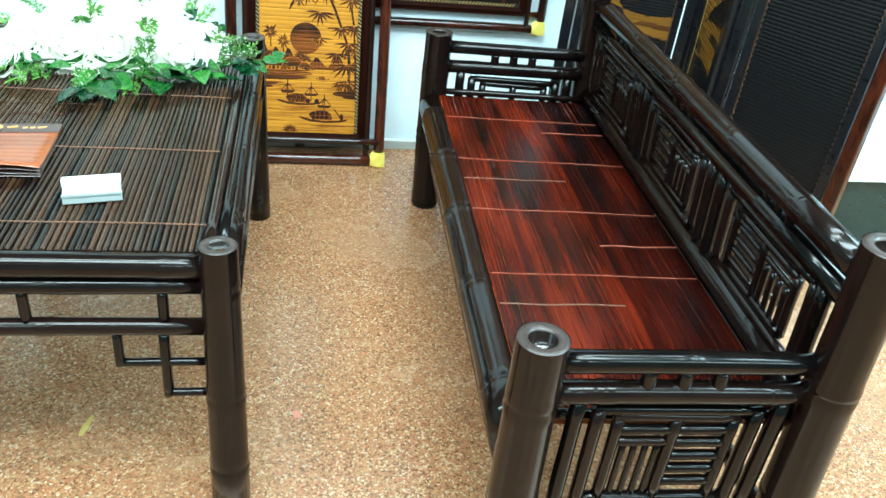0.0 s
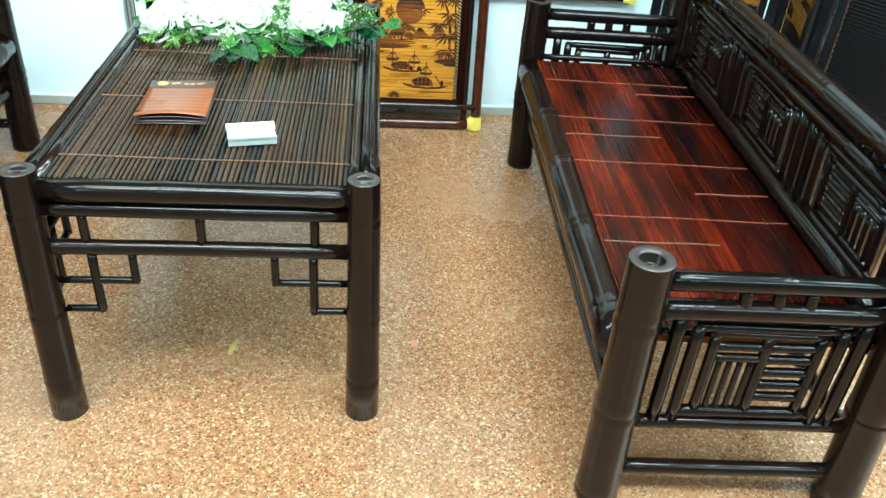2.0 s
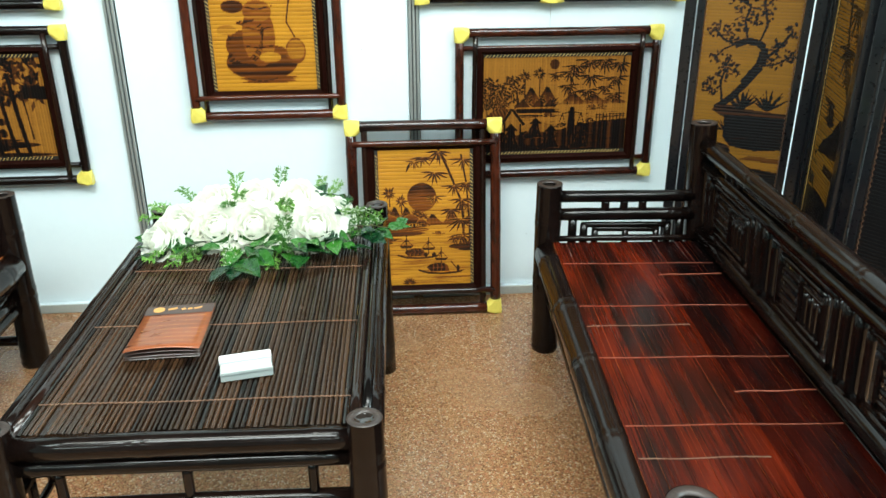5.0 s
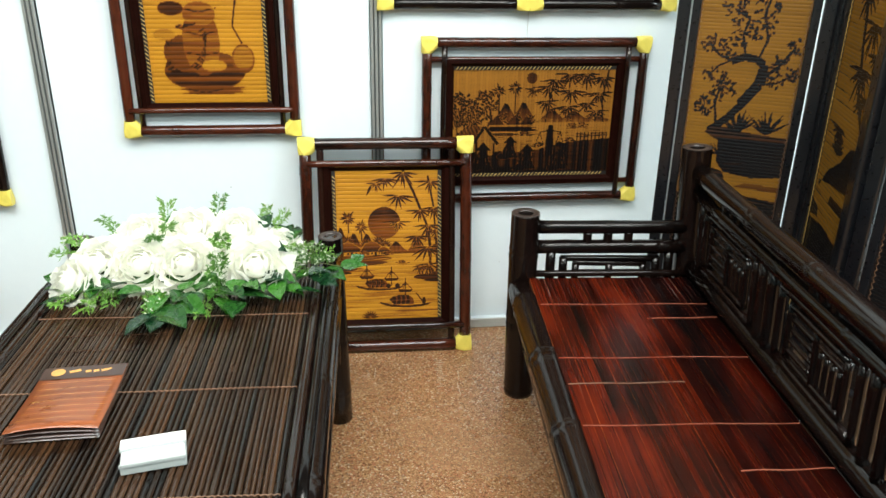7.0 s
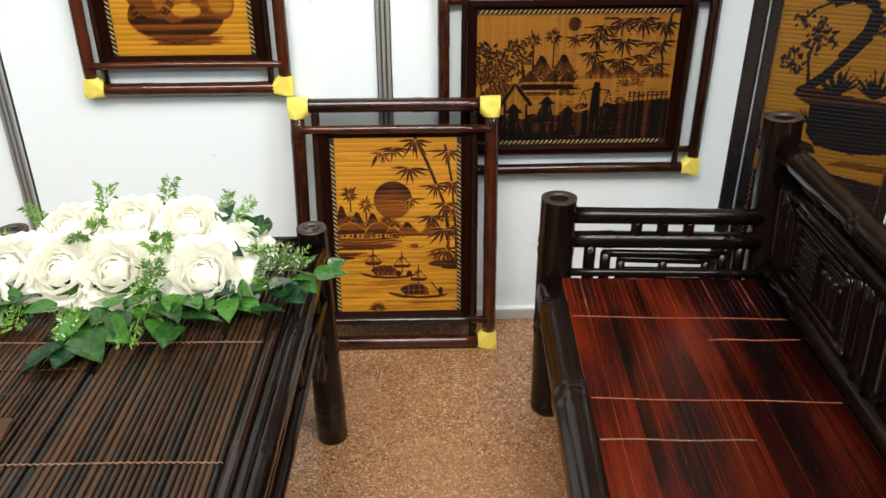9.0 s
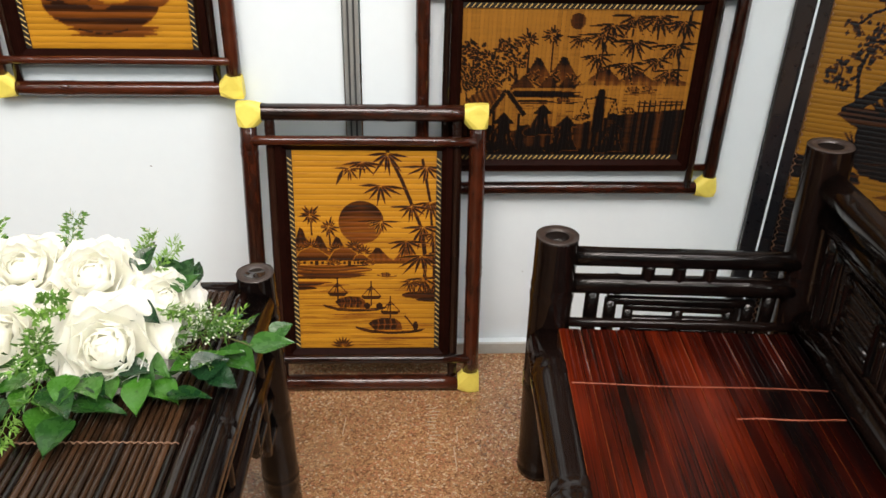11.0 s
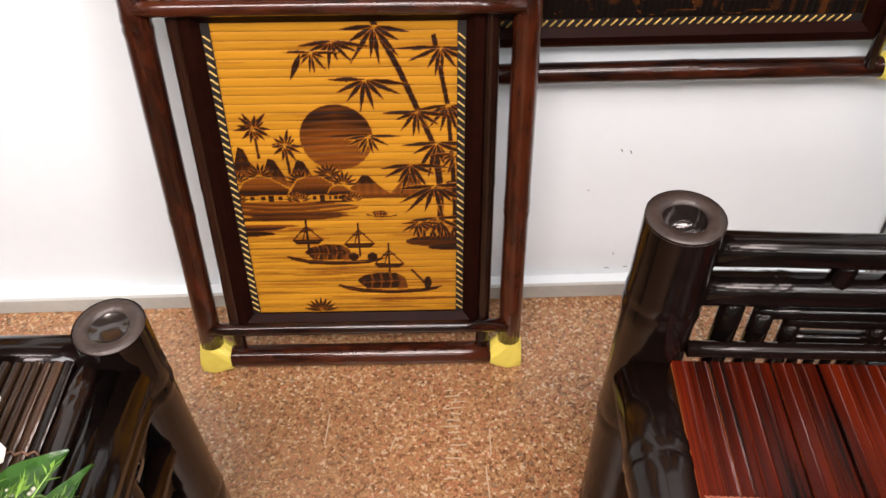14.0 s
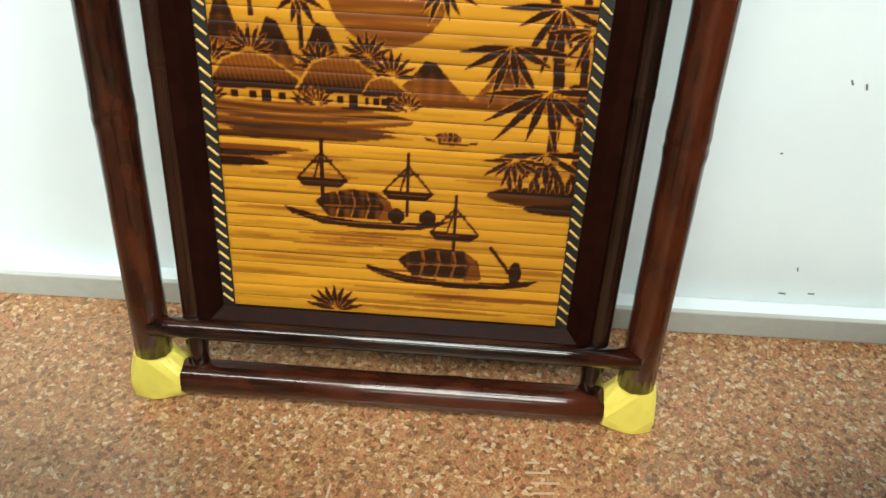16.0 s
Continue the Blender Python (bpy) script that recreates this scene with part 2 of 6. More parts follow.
def slat_art_material(name, light, mid, dark, rough=0.36, spec=0.16):
    """Bamboo strips with a picture burnt into them: the vertex value 'burn' is how dark the iron left the wood."""
    m = bpy.data.materials.new(name)
    m.use_nodes = True
    nt = m.node_tree
    n, l = nt.nodes, nt.links
    b = n["Principled BSDF"]
    at = n.new("ShaderNodeAttribute")
    at.attribute_name = "burn"
    tc = n.new("ShaderNodeTexCoord")
    mp = n.new("ShaderNodeMapping")
    mp.inputs["Scale"].default_value = (4, 160, 60)
    l.new(tc.outputs["Object"], mp.inputs[0])
    g = n.new("ShaderNodeTexNoise")
    g.inputs["Scale"].default_value, g.inputs["Detail"].default_value = 3.0, 4
    l.new(mp.outputs[0], g.inputs[0])
    oi = n.new("ShaderNodeObjectInfo")
    k = n.new("ShaderNodeMath")
    k.operation = "MULTIPLY_ADD"
    k.inputs[1].default_value = 0.36
    l.new(g.outputs[0], k.inputs[0])
    l.new(at.outputs["Fac"], k.inputs[2])
    k2 = n.new("ShaderNodeMath")
    k2.operation = "MULTIPLY_ADD"
    k2.inputs[1].default_value = 0.20
    l.new(oi.outputs["Random"], k2.inputs[0])
    l.new(k.outputs[0], k2.inputs[2])
    ramp = n.new("ShaderNodeValToRGB")
    r = ramp.color_ramp
    r.elements[0].position, r.elements[0].color = 0.10, (*light, 1)
    r.elements[1].position, r.elements[1].color = 1.0, (*dark, 1)
    e = r.elements.new(0.34)
    e.color = (*[c * 0.80 for c in light], 1)
    e = r.elements.new(0.62)
    e.color = (*mid, 1)
    l.new(k2.outputs[0], ramp.inputs[0])
    l.new(ramp.outputs[0], b.inputs["Base Color"])
    b.inputs["Roughness"].default_value = rough
    b.inputs["Specular IOR Level"].default_value = spec
    return m


M_ART = slat_art_material("burnt_golden_slats", (0.49, 0.216, 0.018), (0.165, 0.044, 0.006), (0.019, 0.0062, 0.0026))
M_ART2 = slat_art_material("burnt_amber_slats", (0.29, 0.122, 0.019), (0.085, 0.025, 0.006), (0.005, 0.0035, 0.003))
M_ART3 = slat_art_material("burnt_dull_slats", (0.235, 0.110, 0.014), (0.075, 0.025, 0.007), (0.007, 0.0065, 0.007), 0.27, 0.40)


def seat_material(name, red, dark, share):
    """Glossy red-lacquered strips: broad dark clouds, thin streaks along the strip, a tone of its own for each."""
    m = bpy.data.materials.new(name)
    m.use_nodes = True
    nt = m.node_tree
    n, l = nt.nodes, nt.links
    b = n["Principled BSDF"]
    tc = n.new("ShaderNodeTexCoord")

    def noise(stretch, scale, detail):
        mp = n.new("ShaderNodeMapping")
        mp.inputs["Scale"].default_value = stretch
        l.new(tc.outputs["Object"], mp.inputs[0])
        t = n.new("ShaderNodeTexNoise")
        t.inputs["Scale"].default_value, t.inputs["Detail"].default_value = scale, detail
        l.new(mp.outputs[0], t.inputs[0])
        return t.outputs[0]

    def madd(a, k, c):
        t = n.new("ShaderNodeMath")
        t.operation = "MULTIPLY_ADD"
        t.inputs[1].default_value = k
        l.new(a, t.inputs[0])
        if isinstance(c, float):
            t.inputs[2].default_value = c
        else:
            l.new(c, t.inputs[2])
        return t.outputs[0]

    oi = n.new("ShaderNodeObjectInfo")
    v = madd(noise((6.5, 1.5, 1), 2.0, 3), 0.9, -0.15 - share)
    v = madd(noise((150, 1.1, 1), 2.0, 4), 0.52, v)
    v = madd(noise((22, 1.0, 1), 2.0, 2), 0.22, v)
    v = madd(oi.outputs["Random"], 0.10, v)
    ramp = n.new("ShaderNodeValToRGB")
    r = ramp.color_ramp
    r.elements[0].position, r.elements[0].color = 0.44, (*dark, 1)
    r.elements[1].position, r.elements[1].color = 0.86, (*red, 1)
    e = r.elements.new(0.62)
    e.color = (red[0] * 0.34, red[1] * 0.30, red[2] * 0.35, 1)
    l.new(v, ramp.inputs[0])
    l.new(ramp.outputs[0], b.inputs["Base Color"])
    b.inputs["Specular IOR Level"].default_value = 0.2
    l.new(madd(noise((90, 3, 1), 2.0, 3), 0.20, 0.14), b.inputs["Roughness"])
    bp = n.new("ShaderNodeBump")
    bp.inputs["Strength"].default_value, bp.inputs["Distance"].default_value = 0.05, 0.001
    l.new(noise((130, 1.3, 1), 2.0, 4), bp.inputs["Height"])
    l.new(bp.outputs[0], b.inputs["Normal"])
    return m


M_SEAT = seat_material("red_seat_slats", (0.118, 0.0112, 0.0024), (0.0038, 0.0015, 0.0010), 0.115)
# The seat red at about half strength.
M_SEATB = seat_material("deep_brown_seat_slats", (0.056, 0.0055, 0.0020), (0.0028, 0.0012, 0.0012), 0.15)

# ---- building helpers ----
RNG = np.random.default_rng(7)


def mesh_of(name, verts, faces, smooth=True):
    me = bpy.data.meshes.new(name)
    me.from_pydata([tuple(map(float, v)) for v in verts], [], [tuple(f) for f in faces])
    me.update()
    if smooth:
        me.shade_smooth()
    return me


def put(name, me, mat, parent=None, label=""):
    """Links a mesh as one object under a thing or a part."""
    if not me.materials:
        me.materials.append(mat)
    ob = new(name, me)
    if parent is not None:
        ob.parent = parent
    if label:
        tagged(ob, label)
    return ob


def part(name, bm, mat, parent, label=""):
    me = bpy.data.meshes.new(name)
    bm.to_mesh(me)
    bm.free()
    return put(name, me, mat, parent, label)


def thing(name, label, category, m=None, group="", kind=""):
    ob = new(name)
    ob.empty_display_size = 0.1
    if m is not None:
        ob.matrix_world = m
    return tagged(ob, label, category, group, kind)


def frame_axes(d):
    d = Vector(d).normalized()
    u = d.orthogonal().normalized()
    return d, u, d.cross(u).normalized()


def tube_data(p0, p1, r0, r1=None, joints=(), seg=14, bend=0.0, cap=True, cup=0.0, swell=0.10, wob=0.02, seed=0):
    """A bamboo pole from p0 to p1: slightly bent and uneven, with swollen joints at the given fractions; cup: depth of the hollow at its far end."""
    rng = np.random.default_rng(seed)
    r1 = r0 if r1 is None else r1
    p0, p1 = Vector(p0), Vector(p1)
    d, u, w = frame_axes(p1 - p0)
    L = (p1 - p0).length
    ts = set(np.linspace(0, 1, 7))
    for j in joints:
        for k in (-1.6, -0.55, -0.15, 0.15, 0.55, 1.6):
            ts.add(min(1, max(0, j + k * 0.012 / L * (r0 / 0.02) ** 0.5)))
    ts = sorted(ts)
    lean = rng.uniform(-1, 1, 2)
    verts, faces = [], []

    def ring(c, r):
        for i in range(seg):
            a = 2 * math.pi * i / seg
            verts.append(c + (u * math.cos(a) + w * math.sin(a)) * r)

    for t in ts:
        r = r0 + (r1 - r0) * t
        near = [abs(t - j) * L for j in joints]
        if near:
            q = min(near)
            hw = 0.012 * (r0 / 0.02) ** 0.5
            r *= 1 + swell * math.exp(-(q / (hw * 0.75)) ** 2) - (0.07 if q < 0.0021 * (r0 / 0.02) ** 0.5 else 0)
        r *= 1 + wob * rng.uniform(-1, 1)
        ring(p0 + d * (L * t) + (u * lean[0] + w * lean[1]) * bend * math.sin(math.pi * t), r)
    n = len(ts)
    for i in range(n - 1):
        for k in range(seg):
            a, b = i * seg + k, i * seg + (k + 1) % seg
            faces.append((a, b, b + seg, a + seg))
    if cap:
        faces.append(tuple(range(seg - 1, -1, -1)))
        if not cup:
            faces.append(tuple(range((n - 1) * seg, n * seg)))
    return verts, faces, (p1, d, u, w, r1)


def culm(name, p0, p1, r0, parent, mat=None, r1=None, joints=None, seed=None, label="", **kw):
    seed = int(RNG.integers(1e6)) if seed is None else seed
    L = (Vector(p1) - Vector(p0)).length
    if joints is None:
        step = 0.30
        off = (seed % 97) / 97 * step
        joints = [x / L for x in np.arange(off, L, step) if 0.02 < x < L - 0.02]
    if mat is M_RED and abs(Vector(p1).x - Vector(p0).x) > 0.5 * L:
        mat = M_RED_ACROSS
    v, f, _ = tube_data(p0, p1, r0, r1, joints, seed=seed, bend=kw.pop("bend", 0.0015 if L > 0.3 else 0), **kw)
    return put(name, mesh_of(name, v, f), mat or M_CULM, parent, label)


def hollow_post(p0, p1, r0, r1, parent, joints, seed, deep=0.03, name="post"):
    """A thick upright whose sawn end shows the bamboo's wall and its hollow."""
    v, f, (c, d, u, w, r) = tube_data(p0, p1, r0, r1, joints, seg=24, cup=deep, seed=seed, bend=0.003, wob=0.008, swell=0.07)
    ob = put(name, mesh_of(name, v, f), M_CULM, parent)
    seg = 24
    rings = [(r, -0.003), (r * 0.96, 0.0005), (r * 0.60, 0.0005), (r * 0.55, -0.004)]
    vv, ff = [], []
    for rr, h in rings:
        for i in range(seg):
            a = 2 * math.pi * i / seg
            ww = 1 + 0.03 * math.sin(3 * a + seed) * (rr < r * 0.9)
            vv.append(c + (u * math.cos(a) + w * math.sin(a)) * rr * ww + d * h)
    for i in range(len(rings) - 1):
        for k in range(seg):
            a, b = i * seg + k, i * seg + (k + 1) % seg
            ff.append((a, b, b + seg, a + seg))
    put("cut_end", mesh_of("cut_end", vv, ff), M_END, ob, "sawn bamboo rim")
    vv, ff = [], []
    for rr, h in [(0.56, -0.003), (0.53, -deep * 0.5), (0.42, -deep * 0.85), (0.2, -deep)]:
        for i in range(seg):
            a = 2 * math.pi * i / seg
            vv.append(c + (u * math.cos(a) + w * math.sin(a)) * r * rr * (1 + 0.03 * math.sin(3 * a + seed)) + d * h)
    for i in range(3):
        for k in range(seg):
            a, b = i * seg + k, i * seg + (k + 1) % seg
            ff.append((a, b, b + seg, a + seg))
    ff.append(tuple(range(3 * seg, 4 * seg)))
    put("hollow", mesh_of("hollow", vv, ff), M_HOLLOW, ob, "dark glossy hollow of the bamboo")
    return ob


def box_bm(x0, x1, y0, y1, z0, z1, bevel=0.0, seg=2):
    bm = bmesh.new()
    bmesh.ops.create_cube(bm, size=1)
    for v in bm.verts:
        v.co = Vector(((x0, x1)[v.co.x > 0], (y0, y1)[v.co.y > 0], (z0, z1)[v.co.z > 0]))
    if bevel:
        bmesh.ops.bevel(bm, geom=bm.edges[:], offset=bevel, segments=seg, affect="EDGES", profile=0.6)
    return bm


def slat_mesh(name, x0, x1, y0, y1, z, crown, rows=3, cols=5, wave=0.0, seed=0):
    """A strip along y with a rounded back, its top at z."""
    rng = np.random.default_rng(seed)
    ys = np.linspace(y0, y1, cols)
    us = np.linspace(-1, 1, rows + 2)
    xm, hw = (x0 + x1) / 2, (x1 - x0) / 2
    off = rng.uniform(-wave, wave, cols)
    v = [(xm + u * hw + off[j] * 0.5, y, z - crown * u * u + off[j]) for j, y in enumerate(ys) for u in us]
    k = len(us)
    f = [(j * k + i, j * k + i + 1, (j + 1) * k + i + 1, (j + 1) * k + i) for j in range(cols - 1) for i in range(k - 1)]
    b = len(v)
    v += [(x0, y0, z - crown * 2.2), (x1, y0, z - crown * 2.2), (x1, y1, z - crown * 2.2), (x0, y1, z - crown * 2.2)]
    f += [(0, b, b + 1, k - 1), (k * (cols - 1), k * cols - 1, b + 2, b + 3), (0, k * (cols - 1), b + 3, b), (k - 1, b + 1, b + 2, k * cols - 1)]
    f = [fc if i < (cols - 1) * (k - 1) else fc[::-1] for i, fc in enumerate(f)]
    me = mesh_of(name, v, f, smooth=False)
    for p in me.polygons[: (cols - 1) * (k - 1)]:
        p.use_smooth = True
    return me


def cord(name, p0, p1, r, pitch, parent, mat, amp=0.0012, label="", normal=(0, 0, 1)):
    """A twisted cord lashed in small stitches along a line."""
    p0, p1 = Vector(p0), Vector(p1)
    d = (p1 - p0).normalized()
    nrm = Vector(normal)
    side = d.cross(nrm).normalized()
    n = max(4, int((p1 - p0).length / pitch * 2))
    verts, faces = [], []
    for i in range(n + 1):
        t = i / n
        c = p0.lerp(p1, t) + side * amp * (1 if i % 2 else -1) + side * 0.0015 * math.sin(9 * t + p0.y * 20)
        rr = r * (1.0 if i % 2 else 0.65)
        for k in range(5):
            a = 2 * math.pi * k / 5
            verts.append(c + (side * math.cos(a) + nrm * math.sin(a)) * rr)
    for i in range(n):
        for k in range(5):
            a, b = i * 5 + k, i * 5 + (k + 1) % 5
            faces.append((a, a + 5, b + 5, b))
    return put(name, mesh_of(name, verts, faces), mat, parent, label)


# ---- the hall and the booth ----
WALL_Y, WALL_YAW = 3.285, 1.0


def on_wall(x, z, gap):
    """A pose against the partition at x, z, standing off it by gap."""
    return pose(0.3, WALL_Y, 0, 0, 0, WALL_YAW) @ pose(x - 0.3, -gap, z)


def plain(name, x0, x1, y0, y1, z0, z1, mat, label, category, bevel=0.0):
    me = bpy.data.meshes.new(name)
    bm = box_bm(x0, x1, y0, y1, z0, z1, bevel)
    bm.to_mesh(me)
    bm.free()
    return tagged(put(name, me, mat), label, category, kind="structure")


plain("floor", -6, 6, -6, 6, -0.12, 0.0, M_FLOOR, "polished brown terrazzo floor with small stone chips", "floor")
# Ceiling and outer walls are unseen, added to close the hall round the stand.
plain("ceiling", -6.2, 6.2, -6.2, 6.2, 4.6, 4.75, M_CEIL, "grey hall ceiling high above the stands", "ceiling")
plain("wall_south", -6.2, 6.2, -6.2, -6.0, 0, 4.6, M_HALL, "pale grey hall wall behind the aisle", "wall")
plain("wall_east", 6.0, 6.2, -6.0, 6.0, 0, 4.6, M_HALL, "pale grey hall wall", "wall")
plain("wall_west", -6.2, -6.0, -6.0, 6.0, 0, 4.6, M_HALL, "pale grey hall wall", "wall")
plain("wall_far", -6.0, 6.0, 6.0, 6.2, 0, 4.6, M_HALL, "pale grey hall wall behind the stand", "wall")

booth = thing("wall_north", "white stand partition of panels between aluminium posts", "wall", pose(0.3, WALL_Y, 0, 0, 0, WALL_YAW) @ pose(-0.3, 0, 0), kind="structure")
POSTS = [-2.877, -1.869, -0.859, 0.153, 1.164, 2.174, 3.184]
for x0, x1 in zip(POSTS[:-1], POSTS[1:]):
    part("panel", box_bm(x0 + 0.020, x1 - 0.020, 0.0, 0.012, 0.032, 2.44, 0.001, 1), M_WALL, booth)
    part("bottom_rail", box_bm(x0 + 0.019, x1 - 0.019, -0.030, -0.0222, 0.0005, 0.034, 0.001, 1), M_RAIL, booth, "grey aluminium bottom rail")
    part("panel_foot", box_bm(x0 + 0.019, x1 - 0.019, -0.022, 0.012, 0.0005, 0.0315, 0.001, 1), M_WALL, booth)
    part("top_rail", box_bm(x0 + 0.019, x1 - 0.019, -0.009, 0.022, 2.441, 2.48, 0.003), M_ALU, booth, "aluminium top rail")
for x in POSTS:
    post = part("post", box_bm(x - 0.013, x + 0.013, -0.004, 0.026, 0.0005, 2.5, 0.002), M_GROOVE, booth, "aluminium system post with grooves")
    for k in (-1, 0, 1):
        part("fin", box_bm(x + k * 0.0128 - 0.0042, x + k * 0.0128 + 0.0042, -0.014, -0.003, 0.0006, 2.5, 0.002), M_ALU, post)

side = thing("wall_booth_side", "white side partition of the neighbouring stand", "wall", pose(3.20, 0, 0), kind="structure")
for i in range(2):
    part("panel", box_bm(0, 0.012, 1.28 + i * 1.0, 2.262 + i * 1.0, 0.041, 2.44, 0.001, 1), M_WALL, side)
    part("bottom_rail", box_bm(-0.009, 0.022, 1.28 + i * 1.0, 2.262 + i * 1.0, 0.0005, 0.04, 0.003), M_RAIL, side)


# ---- bamboo sofa ----
def lattice_bar(p0, p1, r, parent, name="lattice_bar"):
    return culm(name, p0, p1, r, parent, joints=[], seg=8, swell=0, wob=0.03)


def arm_panel(y, sofa):
    """The end of the sofa: rails, stubs and the fretwork of thin bars."""
    x0, x1 = -0.235, 0.232
    culm("arm_rail", (x0, y, 0.556), (x1, y, 0.556), 0.0195, sofa, joints=[0.47])
    culm("arm_rail", (x0, y, 0.494), (x1, y, 0.494), 0.0205, sofa, joints=[0.2, 0.8])
    for x in (-0.075, -0.015, 0.045):
        lattice_bar((x, y, 0.506), (x, y, 0.540), 0.0135, sofa, "stub")
    culm("lower_rail", (x0, y, 0.215), (x1 + 0.01, y, 0.215), 0.014, sofa, joints=[0.35])
    culm("stretcher", (x0 - 0.005, y, 0.085), (x1 + 0.02, y, 0.085), 0.0165, sofa, joints=[0.4, 0.9])
    fret = sofa
    zt, zb = 0.481, 0.226
    for x in (-0.178, 0.172):
        lattice_bar((x, y, zb), (x, y, zt), 0.0145, fret)
    lattice_bar((-0.148, y, 0.458), (0.142, y, 0.456), 0.0100, fret)
    for x in (-0.140, 0.134):
        lattice_bar((x, y, zb), (x, y, 0.460), 0.0130, fret)
    lattice_bar((-0.112, y, 0.444), (0.106, y, 0.440), 0.0095, fret)
    for x in (-0.103, -0.003, 0.098):
        lattice_bar((x, y, 0.25), (x, y, 0.440), 0.0110, fret)
    lattice_bar((-0.14, y, 0.248), (0.134, y, 0.248), 0.0125, fret)
    for z in (0.413, 0.386):
        lattice_bar((-0.1, y, z), (-0.006, y, z), 0.0092, fret)
    for x in (-0.082, -0.062, -0.042, -0.022):
        lattice_bar((x, y, 0.254), (x, y, 0.382), 0.0062, fret)
    for z in (0.413, 0.384, 0.353, 0.322, 0.291):
        lattice_bar((0.001, y, z), (0.094, y, z), 0.0098, fret)


def thing_part(name, parent):
    ob = new(name)
    ob.parent = parent
    return ob


def join_children(ob, mat):
    """Welds the bars of a fretwork into one mesh part."""
    verts, faces = [], []
    for c in list(ob.children):
        k = len(verts)
        verts += [v.co.copy() for v in c.data.vertices]
        faces += [tuple(i + k for i in p.vertices) for p in c.data.polygons]
        bpy.data.objects.remove(c)
    name, parent = ob.name.split(".")[0], ob.parent
    bpy.data.objects.remove(ob)
    return put(name, mesh_of(name, verts, faces), mat, parent)


sofa = thing("bamboo_sofa", "dark lacquered bamboo sofa bench with a glossy red-brown slatted seat", "sofa", pose(0.785, 2.080, 0, 0, 0, -2.94), group="pair of bamboo sofas")
YF, YB = -0.742, 0.742
for y, s in ((YF, 3), (YB, 8)):
    hollow_post((-0.250, y, 0), (-0.259, y, 0.600), 0.0445, 0.0415, sofa, [0.04, 0.43, 0.80], s)
    hollow_post((0.264, y * 1.012, 0), (0.218, y * 1.022, 0.790), 0.046, 0.041, sofa, [0.05, 0.34, 0.66], s + 20)
    arm_panel(y, sofa)
# front beams under the seat's edge
for z, r, x in ((0.370, 0.042, -0.262), (0.316, 0.022, -0.250), (0.262, 0.021, -0.246), (0.222, 0.019, -0.246)):
    culm("front_beam", (x, YF + 0.035, z), (x, YB - 0.035, z), r, sofa, bend=0.004)
for y in (-0.45, -0.15, 0.15, 0.45):
    lattice_bar((-0.247, y, 0.272), (-0.247, y, 0.305), 0.011, sofa, "stub")
for y in (YF + 0.028, YB - 0.028):
    culm("seat_end_bar", (-0.225, y, 0.421), (0.225, y, 0.421), 0.0098, sofa, joints=[0.78])
# back: rails, paired uprights, stubs, fretwork panels


def XB(z):
    """Where the back stands at height z."""
    return 0.264 - 0.046 * z / 0.785


culm("back_rail", (XB(0.726), YF + 0.03, 0.726), (XB(0.726), YB - 0.03, 0.726), 0.026, sofa, bend=0.004, joints=[0.12, 0.32, 0.53, 0.74, 0.93])
culm("back_rail", (XB(0.668), YF + 0.03, 0.668), (XB(0.668), YB - 0.03, 0.668), 0.020, sofa, joints=[0.2, 0.42, 0.63, 0.85])
culm("back_rail", (XB(0.436), YF + 0.03, 0.436), (XB(0.436), YB - 0.03, 0.436), 0.025, sofa, bend=0.003, joints=[0.15, 0.36, 0.58, 0.8])
culm("back_rail", (XB(0.385), YF + 0.03, 0.385), (XB(0.385), YB - 0.03, 0.385), 0.022, sofa)
culm("back_rail", (XB(0.16), YF + 0.03, 0.16), (XB(0.16), YB - 0.03, 0.16), 0.018, sofa)
for yc in (-0.47, 0.0, 0.47):
    for k in (-0.045, 0.0, 0.045):
        lattice_bar((XB(0.684), yc + k, 0.684), (XB(0.706), yc + k, 0.706), 0.0105, sofa, "stub")
    f = sofa
    y0, y1, z0, z1 = yc - 0.165, yc + 0.165, 0.470, 0.640
    for a, b in (((y0, z0), (y1, z0)), ((y0, z1), (y1, z1)), ((y0, z0), (y0, z1)), ((y1, z0), (y1, z1))):
        lattice_bar((XB(a[1]), a[0], a[1]), (XB(b[1]), b[0], b[1]), 0.0105, f)
    y0, y1, z0, z1 = yc - 0.118, yc + 0.118, 0.492, 0.618
    for a, b in (((y0, z1), (y1, z1)), ((y0, z0), (y0, z1)), ((y1, z0), (y1, z1)), ((y0, z0), (y1, z0)), ((yc, z0), (yc, z1))):
        lattice_bar((XB(a[1]), a[0], a[1]), (XB(b[1]), b[0], b[1]), 0.0085, f)
    for k in range(4):
        lattice_bar((XB(0.55), yc + 0.005, 0.514 + k * 0.025), (XB(0.55), y1 - 0.004, 0.514 + k * 0.025), 0.0062, f)
        yy = y0 + 0.022 + k * 0.025
        lattice_bar((XB(z0), yy, z0 + 0.004), (XB(0.58), yy, 0.580), 0.0062, f)
    lattice_bar((XB(0.592), y0, 0.592), (XB(0.592), yc, 0.592), 0.0062, f)
for y in (-0.662, -0.262, -0.212, 0.212, 0.262, 0.662):
    culm("upright", (XB(0.452), y, 0.452), (XB(0.652), y, 0.652), 0.0145, sofa, joints=[0.7], seg=10)
